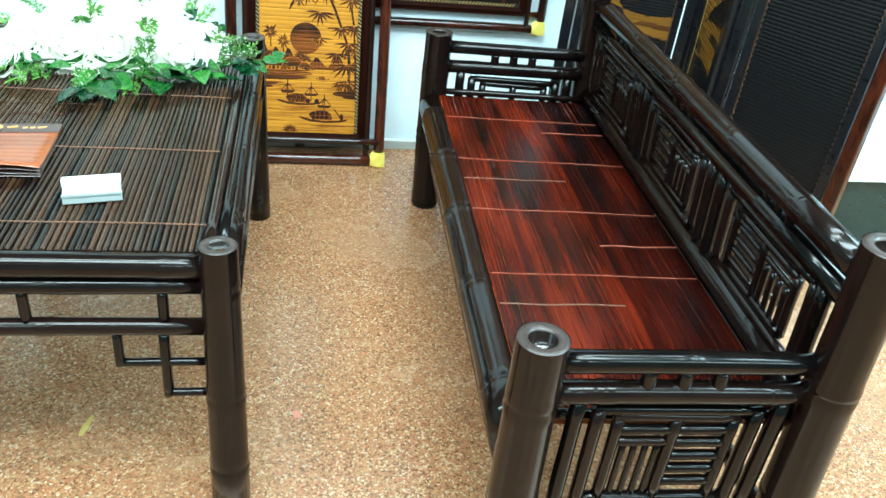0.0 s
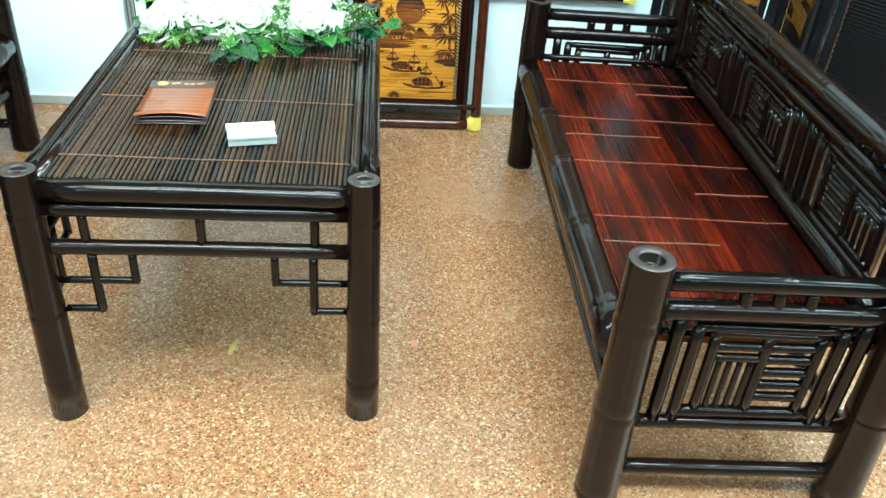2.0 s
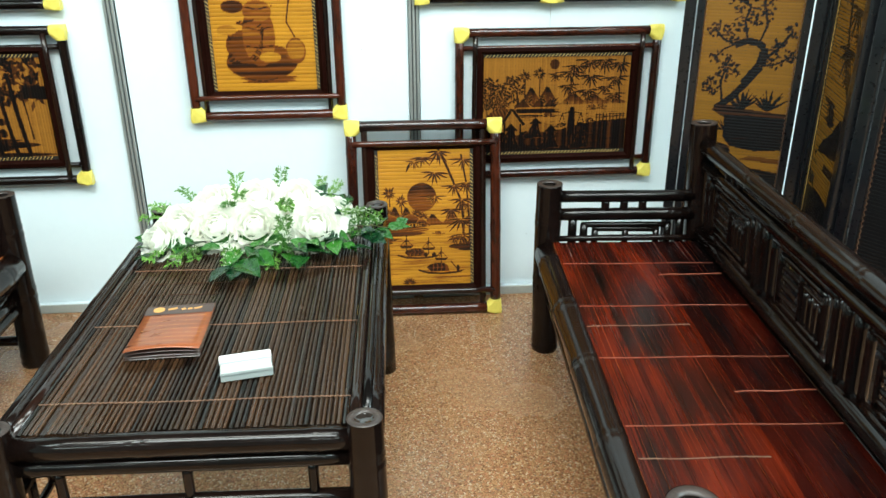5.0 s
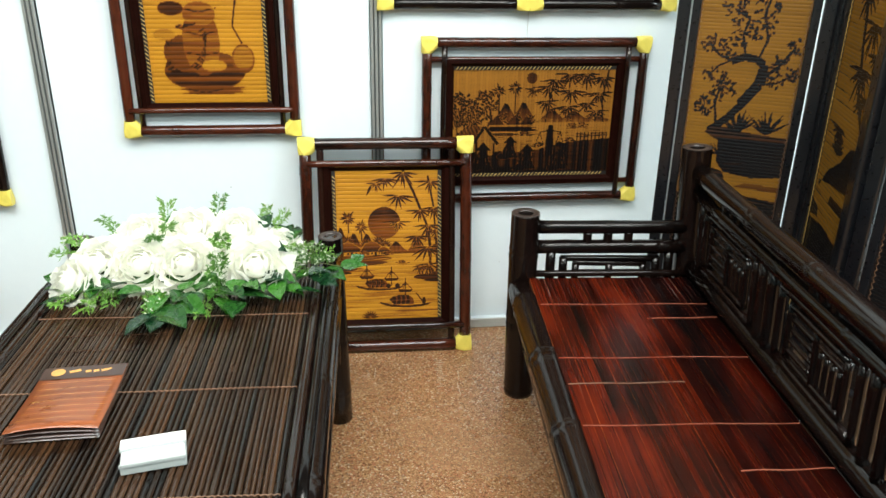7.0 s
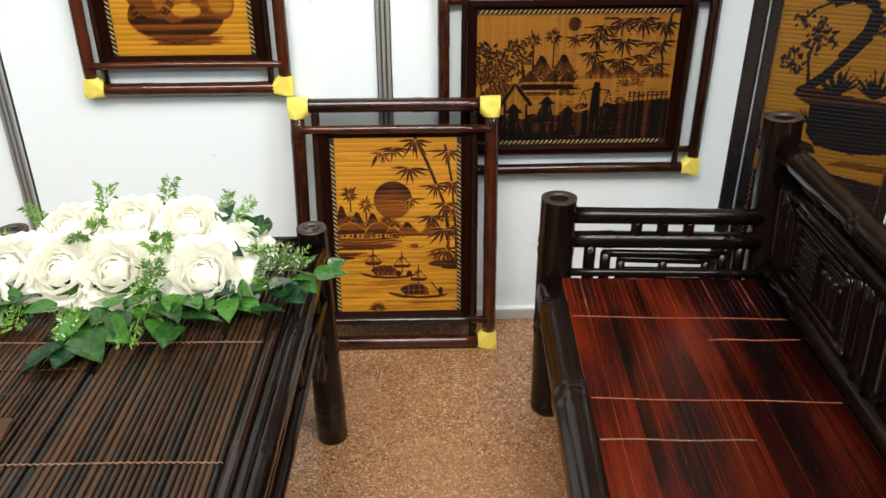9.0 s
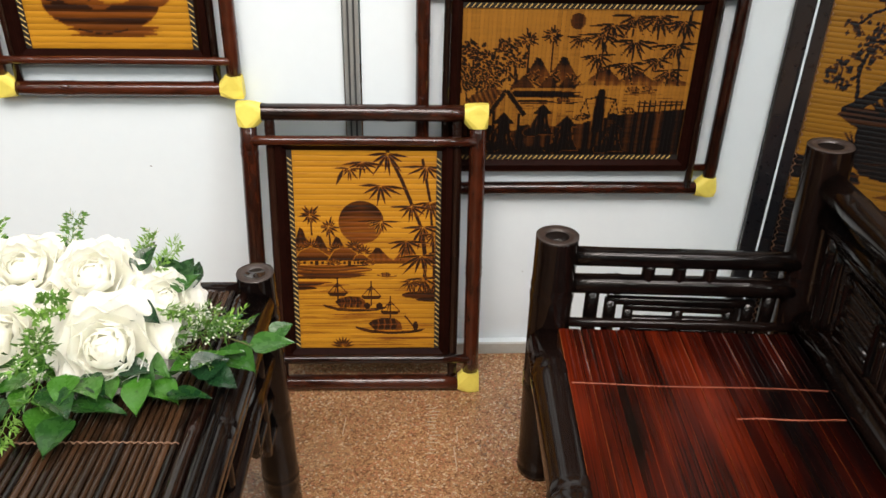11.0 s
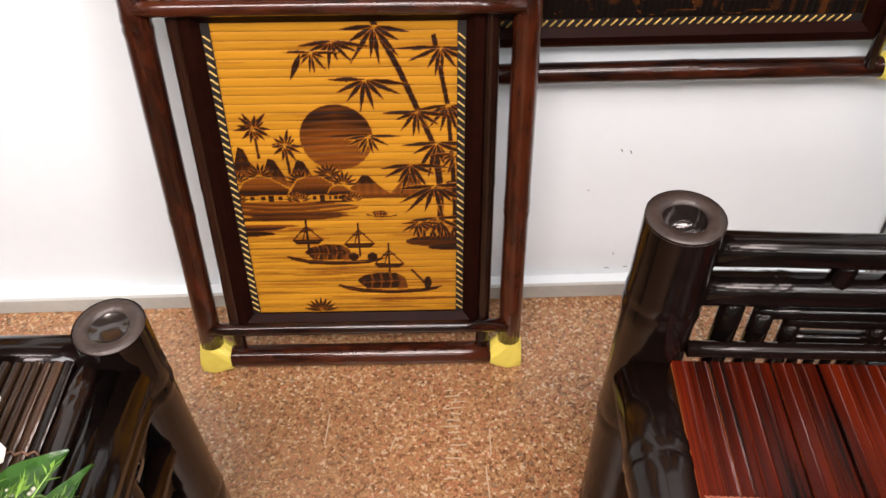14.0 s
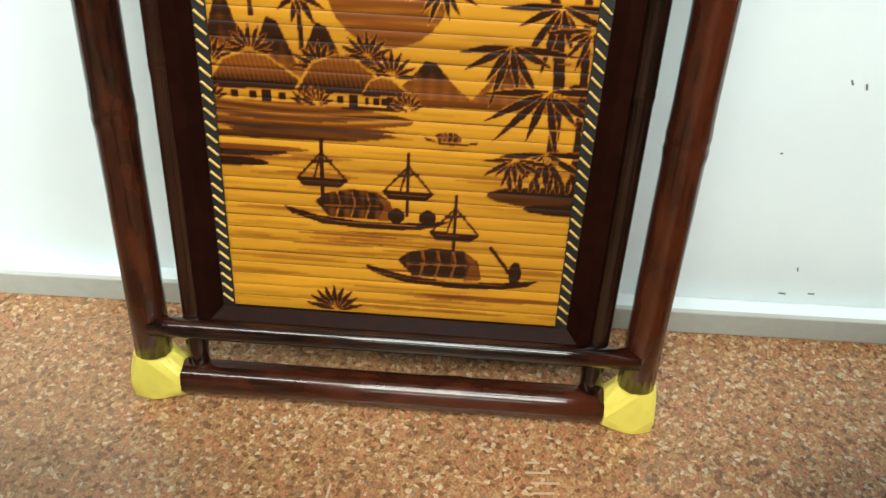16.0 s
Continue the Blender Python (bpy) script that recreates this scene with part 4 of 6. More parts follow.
def draw_village(c):
    """Village by a lake with palms, huts and bamboo over dark ground."""
    rng = np.random.default_rng(5)
    c.hills(0, 1, 0.50, [(0.62, 0.12, 0.10), (0.76, 0.10, 0.11), (0.90, 0.07, 0.12), (0.33, 0.17, 0.09), (0.44, 0.18, 0.09)], rng)
    c.disc(0.48, 0.895, 0.033, 0.52)
    for u, v in ((0.28, 0.78), (0.38, 0.81)):
        c.stroke([(u, v), (u + 0.008, v - 0.28)], 0.008, 0.85)
        c.palm(u, v, 0.055, rng)
    for u, v, r in ((0.05, 0.70, 0.06), (0.11, 0.64, 0.06), (0.20, 0.74, 0.055), (0.23, 0.66, 0.05), (0.02, 0.58, 0.06), (0.14, 0.56, 0.05), (0.07, 0.52, 0.05)):
        c.stroke([(u, v), (u + 0.01, v - 0.22)], 0.012, 0.88)
        for _ in range(34):
            c.leaf(u + rng.uniform(-r, r) * 0.8, v + rng.uniform(-r, r) * 0.8, rng.uniform(0, 6.28), r * 0.55, r * 0.13, rng.uniform(0.75, 0.99))
    for _ in range(46):
        u = rng.uniform(0, 0.5)
        c.leaf(u, rng.uniform(0.44, 0.56), rng.uniform(0.3, 2.8), 0.05, 0.006, rng.uniform(0.6, 0.95))
    for u, w in ((0.27, 0.09), (0.38, 0.08), (0.46, 0.07)):
        c.poly([(u - w * 0.6, 0.48), (u, 0.56), (u + w * 0.6, 0.48)], 0.6)
        c.poly([(u - w * 0.4, 0.44), (u - w * 0.4, 0.48), (u + w * 0.4, 0.48), (u + w * 0.4, 0.44)], 0.1)
    c.streaks(0.34, 0.44, 0.20, 0.02, rng, 12, 0.85)
    c.streaks(0.30, 0.39, 0.12, 0.012, rng, 5, 0.85)
    # near ground, dark from strip to strip
    tone = lambda U, V: 0.72 + 0.16 * np.sin(U * 117 + 2 * np.sin(U * 31))
    c.poly([(0.0, 0.0), (0.0, 0.30), (0.16, 0.22), (0.30, 0.235), (0.46, 0.225), (0.60, 0.27), (0.74, 0.315), (1, 0.345), (1, 0)], tone)
    c.poly([(0.26, 0.24), (0.30, 0.31), (0.40, 0.33), (0.52, 0.29), (0.56, 0.25), (0.44, 0.225)], 0.12)
    c.poly([(0.0, 0.17), (0.0, 0.03), (0.9, 0.03), (0.7, 0.06), (0.3, 0.09)], 0.90)
    # cottage with a pale gable
    c.poly([(0.0, 0.34), (0.05, 0.43), (0.13, 0.475), (0.21, 0.455), (0.18, 0.40), (0.13, 0.31)], lambda U, V: 0.45 + 0.2 * np.sin(U * 260 + V * 90))
    c.poly([(0.145, 0.19), (0.145, 0.33), (0.20, 0.44), (0.265, 0.31), (0.265, 0.20)], 0.14)
    for a, b in (((0.20, 0.462), (0.125, 0.30)), ((0.20, 0.462), (0.285, 0.30))):
        c.stroke([a, b], 0.026, 0.06)
        c.stroke([a, b], 0.019, 0.85)
    c.stroke([(0.148, 0.33), (0.148, 0.18)], 0.008)
    c.stroke([(0.262, 0.31), (0.262, 0.18)], 0.008)
    # dark heaps under cone-shaped covers
    for u, v, s in ((0.195, 0.185, 1.15), (0.365, 0.265, 0.95), (0.475, 0.17, 1.1), (0.69, 0.15, 0.95)):
        for grow, val in ((0.0035, 0.30), (0.0, 0.98)):
            c.poly([(u - 0.052 * s - grow, v - 0.10 * s - grow), (u - 0.045 * s - grow, v - 0.02 * s), (u - 0.014 * s - grow, v + 0.06 * s), (u + 0.02 * s + grow, v + 0.06 * s), (u + 0.03 * s + grow, v - 0.03 * s), (u + 0.056 * s + grow, v - 0.10 * s - grow)], val)
            c.poly([(u - 0.042 * s - grow, v + 0.05 * s - grow), (u, v + 0.115 * s + grow), (u + 0.042 * s + grow, v + 0.05 * s - grow)], val)
            c.disc(u - 0.045 * s, v - 0.085 * s, 0.040 * s + grow, val, 0.030 * s + grow)
        c.stroke([(u - 0.02 * s, v + 0.03 * s), (u - 0.03 * s, v - 0.06 * s)], 0.0035, 0.35)
        c.stroke([(u + 0.01 * s, v + 0.02 * s), (u + 0.02 * s, v - 0.07 * s)], 0.0035, 0.35)
    # a post with a yoke and two hanging loads
    for grow, val in ((0.003, 0.25), (0.0, 0.96)):
        c.poly([(0.588 - grow, 0.19), (0.594 - grow, 0.40), (0.605, 0.47 + grow), (0.628, 0.47 + grow), (0.632 + grow, 0.40), (0.640 + grow, 0.19)], val)
    c.stroke([(0.545, 0.405), (0.615, 0.425), (0.685, 0.405)], 0.007)
    for u in (0.55, 0.68):
        c.stroke([(u, 0.405), (u - 0.024, 0.30)], 0.0035)
        c.stroke([(u, 0.405), (u + 0.024, 0.30)], 0.0035)
        c.disc(u, 0.292, 0.026, 0.96, 0.022)
    c.boat(0.46, 0.385, 0.062, rng, mast=False)
    c.boat(0.76, 0.46, 0.055, rng, mast=False)
    c.boat(0.82, 0.47, 0.045, rng, mast=False)
    for u in (0.745, 0.53):
        for i in range(8):
            c.leaf(u, 0.315 if u > 0.7 else 0.27, math.pi * (0.06 + 0.88 * i / 7), 0.036, 0.004, 0.9)
    for u in np.linspace(0.79, 0.98, 9):
        c.stroke([(u, 0.31), (u, 0.40)], 0.006)
    c.stroke([(0.78, 0.36), (0.99, 0.375)], 0.005)
    c.stroke([(0.78, 0.385), (0.99, 0.395)], 0.004)
    for _ in range(60):
        c.disc(rng.uniform(0.28, 0.9), rng.uniform(0.29, 0.46), rng.uniform(0.01, 0.05), rng.uniform(0.12, 0.34), 0.003, "max")
    for u, v, s in ((0.59, 0.82, 0.10), (0.72, 0.93, 0.10), (0.82, 0.93, 0.11), (0.93, 0.90, 0.10), (0.73, 0.78, 0.10), (0.58, 0.69, 0.09), (0.71, 0.64, 0.10), (0.91, 0.76, 0.10), (0.84, 0.67, 0.08), (0.90, 0.60, 0.08), (0.63, 0.88, 0.09), (0.5, 0.80, 0.07)):
        c.spray(u, v, s, rng, 9)
    c.stroke([(0.96, 1.0), (0.93, 0.7), (0.945, 0.5)], 0.009)
    c.stroke([(0.62, 0.9), (0.58, 0.5)], 0.006)
    return c


def draw_forest(c):
    """Tall trees with dark crowns over a lane."""
    rng = np.random.default_rng(21)
    for _ in range(380):
        c.leaf(rng.uniform(0.05, 0.98), rng.uniform(0.56, 1.0), rng.uniform(0, 6.28), rng.uniform(0.03, 0.08), rng.uniform(0.008, 0.016), rng.uniform(0.4, 0.98))
    for u in (0.12, 0.25, 0.40, 0.52, 0.60, 0.70, 0.78):
        c.stroke([(u, 0.8), (u + 0.02, 0.4), (u + 0.05, 0.05)], 0.026, rng.uniform(0.75, 0.95))
    c.streaks(0.4, 0.1, 0.5, 0.1, rng, 16, 0.75)
    for _ in range(40):
        c.disc(rng.uniform(0, 0.7), rng.uniform(0.1, 0.4), rng.uniform(0.01, 0.03), rng.uniform(0.5, 0.9))
    c.poly([(0.80, 0.6), (0.88, 0.72), (1, 0.70), (1, 0.58)], 0.75)
    c.stroke([(0.85, 0.58), (0.87, 0.2)], 0.008)
    return c.blur(1)


def draw_rounds(c):
    """Large rounded plain shapes: a gourd, a tilted oval and a basket."""
    rng = np.random.default_rng(31)

    def shade(U, V):
        return 0.42 + 0.25 * np.sin(V * 120) * 0.5 + 0.3 * np.clip(0.4 - np.abs(V - 0.16), 0, 1)

    c.disc(0.47, 0.19, 0.33, shade, 0.12)
    c.disc(0.30, 0.30, 0.15, 0.55, 0.10)
    c.disc(0.46, 0.36, 0.15, 0.36, 0.20)
    c.disc(0.46, 0.52, 0.13, 0.25, 0.07)
    c.disc(0.55, 0.22, 0.10, 0.12, 0.035)
    c.disc(0.79, 0.26, 0.095, 0.42, 0.085)
    c.disc(0.79, 0.265, 0.08, 0.28, 0.07)
    c.stroke([(0.79, 0.35), (0.72, 0.45), (0.76, 0.6), (0.72, 0.75)], 0.012, 0.75)
    for _ in range(60):
        a = rng.uniform(0, 6.28)
        u, v = 0.33 + 0.16 * math.cos(a), 0.32 + 0.14 * math.sin(a)
        c.stroke([(u, v), (u + 0.07 * math.sin(a), v + 0.03 * math.cos(a))], 0.010, rng.uniform(0.6, 0.9))
    for v in (0.08, 0.30, 0.42, 0.55):
        c.stroke([(0.32, v), (0.46, v - 0.02), (0.60, v)], 0.008, 0.8)
    c.streaks(0.5, 0.07, 0.3, 0.02, rng, 8, 0.5)
    c.disc(0.46, 0.72, 0.16, 0.3, 0.11)
    c.disc(0.24, 0.55, 0.10, 0.6, 0.04)
    c.disc(0.17, 0.40, 0.09, 0.2, 0.035)
    return c.blur(1)


def panel_v(z):
    """Height above the floor to the drawing's v on a screen panel."""
    return (z - 0.24) / 1.36


def draw_plum(c):
    """An old blossoming tree on a bank above dark water."""
    rng = np.random.default_rng(41)
    q = panel_v

    def line(pts, w, val):
        c.stroke([(u, q(z)) for u, z in pts], w, val)

    def fan(u, z, size, n=11, spread=0.36):
        for i in range(n):
            c.leaf(u, q(z), math.pi * (0.5 + spread * (2 * i / (n - 1) - 1)) + rng.uniform(-0.08, 0.08), size * rng.uniform(0.70, 1.1), size * 0.052)

    # trunk, bent over at the top, thick at the foot
    line([(0.24, 0.800), (0.40, 0.842), (0.54, 0.895), (0.64, 0.945)], 0.072, 0.88)
    line([(0.50, 0.885), (0.64, 0.945), (0.67, 0.985)], 0.100, 0.93)
    line([(0.68, 0.965), (0.66, 1.000), (0.58, 1.018), (0.47, 1.020), (0.36, 1.006)], 0.070, 0.92)
    line([(0.30, 0.815), (0.26, 0.880), (0.28, 0.920)], 0.022, 0.88)
    line([(0.36, 1.008), (0.24, 1.020), (0.12, 1.055)], 0.022, 0.88)
    line([(0.40, 1.015), (0.24, 0.990), (0.16, 0.960)], 0.016, 0.88)
    line([(0.48, 1.020), (0.43, 1.085), (0.47, 1.125), (0.34, 1.145)], 0.022, 0.9)
    line([(0.60, 1.015), (0.66, 1.070), (0.60, 1.140), (0.66, 1.240)], 0.022, 0.9)
    line([(0.68, 0.965), (0.80, 1.000), (0.92, 1.055)], 0.026, 0.9)
    line([(0.66, 0.945), (0.80, 0.952), (0.93, 0.975)], 0.020, 0.9)
    line([(0.15, 0.845), (0.16, 0.880), (0.13, 0.905)], 0.014, 0.85)
    line([(0.40, 1.150), (0.36, 1.240), (0.46, 1.330)], 0.018, 0.88)
    for u0, z0, n, r in ((0.15, 0.870, 30, 0.085), (0.32, 0.922, 40, 0.11), (0.28, 0.950, 16, 0.08), (0.13, 1.055, 18, 0.08), (0.17, 0.965, 14, 0.07), (0.30, 1.050, 34, 0.13),
                         (0.43, 1.090, 30, 0.12), (0.34, 1.145, 30, 0.12), (0.60, 1.100, 24, 0.12), (0.62, 1.160, 22, 0.12), (0.92, 1.055, 18, 0.07), (0.93, 0.975, 18, 0.06),
                         (0.80, 1.000, 18, 0.08), (0.78, 0.955, 20, 0.09), (0.40, 1.250, 40, 0.16), (0.66, 1.260, 30, 0.14), (0.50, 1.340, 34, 0.16)):
        for _ in range(n):
            a, d = rng.uniform(0, 6.28), r * math.sqrt(rng.uniform())
            u, v = u0 + d * math.cos(a), q(z0) + d * math.sin(a) / c.k
            c.leaf(u, v, rng.uniform(0, 6.28), rng.uniform(0.030, 0.060), rng.uniform(0.009, 0.016), rng.uniform(0.62, 0.98))
    # brown bank, dark water, a pale strip with a low roof under it
    c.poly([(0.20, q(0.795)), (0.26, q(0.815)), (0.42, q(0.812)), (0.60, q(0.803)), (1.0, q(0.795)), (1.0, q(0.770)), (0.34, q(0.772))], lambda U, V: 0.62 + 0.1 * np.sin(V * 700))
    c.poly([(0.34, q(0.778)), (0.70, q(0.785)), (1.0, q(0.778)), (1.0, q(0.676)), (0.72, q(0.668)), (0.44, q(0.676)), (0.36, q(0.705))], lambda U, V: 0.84 + 0.10 * np.sin(V * 620 + 4 * np.sin(U * 6)))
    c.poly([(0.0, q(0.700)), (0.30, q(0.690)), (0.44, q(0.676)), (0.46, q(0.655)), (0.0, q(0.650))], lambda U, V: 0.72 + 0.14 * np.sin(V * 620 + U * 5))
    for u in (0.51, 0.78):
        fan(u, 0.802, 0.26, 10, 0.30)
    fan(0.36, 0.730, 0.15, 9, 0.45)
    c.poly([(0.55, q(0.632)), (0.66, q(0.650)), (1.0, q(0.648)), (1.0, q(0.630))], 0.36)
    c.poly([(0.0, 0.0), (0.0, q(0.60)), (0.5, q(0.615)), (1.0, q(0.60)), (1.0, 0.0)], lambda U, V: 0.80 + 0.12 * np.sin(V * 560 + 3 * np.sin(U * 7)))
    return c


def draw_cane(c):
    """Bamboo leaning over a dark bank, pale water and a low boat below."""
    rng = np.random.default_rng(51)
    q = panel_v
    c.stroke([(0.30, q(1.30)), (0.50, q(1.10)), (0.66, q(0.98)), (0.92, q(0.90)), (0.95, q(0.82))], 0.055, 0.9)
    c.stroke([(0.95, q(1.25)), (0.88, q(1.05)), (0.96, q(0.86))], 0.045, 0.88)
    for u, z, w in ((0.70, 1.155, 0.32), (0.40, 1.230, 0.34), (0.75, 1.290, 0.34), (0.62, 1.045, 0.34), (0.80, 0.985, 0.26), (0.36, 0.880, 0.24), (0.90, 1.090, 0.24)):
        c.spray(u, q(z), w, rng, 10)
    for i in range(9):
        c.leaf(0.42, q(0.815), math.pi * (0.1 + 0.8 * i / 8), 0.19, 0.018)
    c.poly([(0.10, q(0.700)), (0.28, q(0.760)), (0.55, q(0.800)), (0.75, q(0.852)), (1.0, q(0.865)), (1.0, q(0.745)), (0.5, q(0.735)), (0.06, q(0.715))], lambda U, V: 0.86 + 0.10 * np.sin(V * 600))
    c.poly([(0.50, q(0.706)), (1.0, q(0.708)), (1.0, q(0.682)), (0.46, q(0.680))], 0.72)
    c.poly([(0.0, q(0.655)), (0.20, q(0.645)), (0.24, q(0.62)), (0.0, q(0.615))], 0.9)
    c.poly([(0.0, 0.0), (0.0, q(0.60)), (0.4, q(0.612)), (1.0, q(0.605)), (1.0, 0.0)], lambda U, V: 0.86 + 0.10 * np.sin(V * 560 + 3 * np.sin(U * 7)))
    return c.blur(1)


def draw_dark(c):
    """Almost wholly scorched strips with paler streaks."""
    rng = np.random.default_rng(61)
    c.a[:] = 0.86
    for _ in range(40):
        v = rng.uniform()
        c.disc(rng.uniform(0, 1), v, rng.uniform(0.2, 0.6), rng.uniform(0.74, 0.95), 0.004)
    return c


def draw_bare(c):
    return c


def strips(parent, canvas, mat, pitch, upright, step, depth=0.0008, y=0.0, x0=0.0, z0=0.0):
    """Bamboo strips side by side in the plane y, each one a rounded piece that carries its share of the drawing."""
    W, H = canvas.w, canvas.h
    n = round((W if upright else H) / pitch)
    size = (W if upright else H) / n
    long = H if upright else W
    cols = max(4, int(long / step)) + 1
    us = np.array([-1, -0.88, -0.7, -0.5, -0.25, 0, 0.25, 0.5, 0.7, 0.88, 1.0]) if step < 0.002 else np.array([-1, -0.7, 0, 0.7, 1.0])
    k = len(us)
    prof = -depth * np.abs(us) ** 4
    rng = np.random.default_rng(n)
    for i in range(n):
        mid = (i + 0.5) * size
        cross = mid + us * size * 0.484
        along = np.linspace(0, long, cols)
        A, C = np.meshgrid(along, cross, indexing="ij")
        D = np.repeat(prof[None], cols, 0) + rng.uniform(-0.0003, 0.0003)
        X, Z = (C, A) if upright else (A, C)
        verts = np.stack([X + x0 - W / 2, y - D, Z + z0], -1).reshape(-1, 3)
        idx = np.arange(cols * k).reshape(cols, k)
        q = np.stack([idx[:-1, :-1], idx[1:, :-1], idx[1:, 1:], idx[:-1, 1:]], -1).reshape(-1, 4)
        if upright:
            q = q[:, ::-1]
        me = bpy.data.meshes.new("strip")
        me.from_pydata(verts.tolist(), [], q.tolist())
        burn = canvas.value(np.clip(X / W, 0, 1), np.clip(Z / H, 0, 1)).reshape(-1)
        at = me.attributes.new("burn", "FLOAT", "POINT")
        at.data.foreach_set("value", burn.astype(np.float32))
        me.shade_smooth()
        put("strip", me, mat, parent)


def lashing(parent, a, b, pitch=0.0125, half=0.0048, r=0.0013):
    """A row of slanted cord stitches over the ends of the strips, from a to b in the plane of the picture."""
    a, b = Vector((a[0], 0.0018, a[1])), Vector((b[0], 0.0018, b[1]))
    d = (b - a).normalized()
    side = Vector((-d.z, 0, d.x))
    n = int((b - a).length / pitch)
    verts, faces = [], []
    for i in range(n):
        c = a + d * (i + 0.5) * pitch
        v, f, _ = tube_data(c - side * half - d * 0.0042, c + side * half + d * 0.0042, r, seg=6, wob=0.05)
        k = len(verts)
        verts += v
        faces += [tuple(q + k for q in t) for t in f]
    return tagged(put("lashing", mesh_of("lashing", verts, faces), M_GOLD, parent, "yellow cord stitches along the edge"), kind="stuff")


def tape_corner(x, z, sx, sz, r, parent, seed):
    """Yellow tape wound round the corner of two poles: a taut hull with creases."""
    rng = np.random.default_rng(seed)
    bm = bmesh.new()
    R = r * 1.06 + 0.0012
    for k in range(12):
        a = 2 * math.pi * k / 12
        c, s = math.cos(a), math.sin(a)
        bm.verts.new((x + sx * 0.032, R * c, z + R * s * 0.98))
        bm.verts.new((x + R * c, R * s, z + sz * 0.032))
        bm.verts.new((x - sx * R * 1.0, R * 0.9 * c, z + R * 0.97 * s))
        bm.verts.new((x + R * 0.97 * c, R * 0.9 * s, z - sz * R * 1.0))
    bm.verts.new((x - sx * R * 1.02, -R * 0.6, z - sz * R * 1.02))
    bm.verts.new((x - sx * R * 1.02, R * 0.6, z - sz * R * 1.02))
    bmesh.ops.convex_hull(bm, input=bm.verts[:])
    loose = [v for v in bm.verts if not v.link_faces]
    bmesh.ops.delete(bm, geom=loose, context="VERTS")
    bmesh.ops.subdivide_edges(bm, edges=bm.edges[:], cuts=1, use_grid_fill=True)
    for v in bm.verts:
        v.co += Vector(rng.uniform(-1, 1, 3)) * 0.0007
    return part("tape_wrap", bm, M_TAPE, parent, "shiny yellow tape wrapped round the corner")


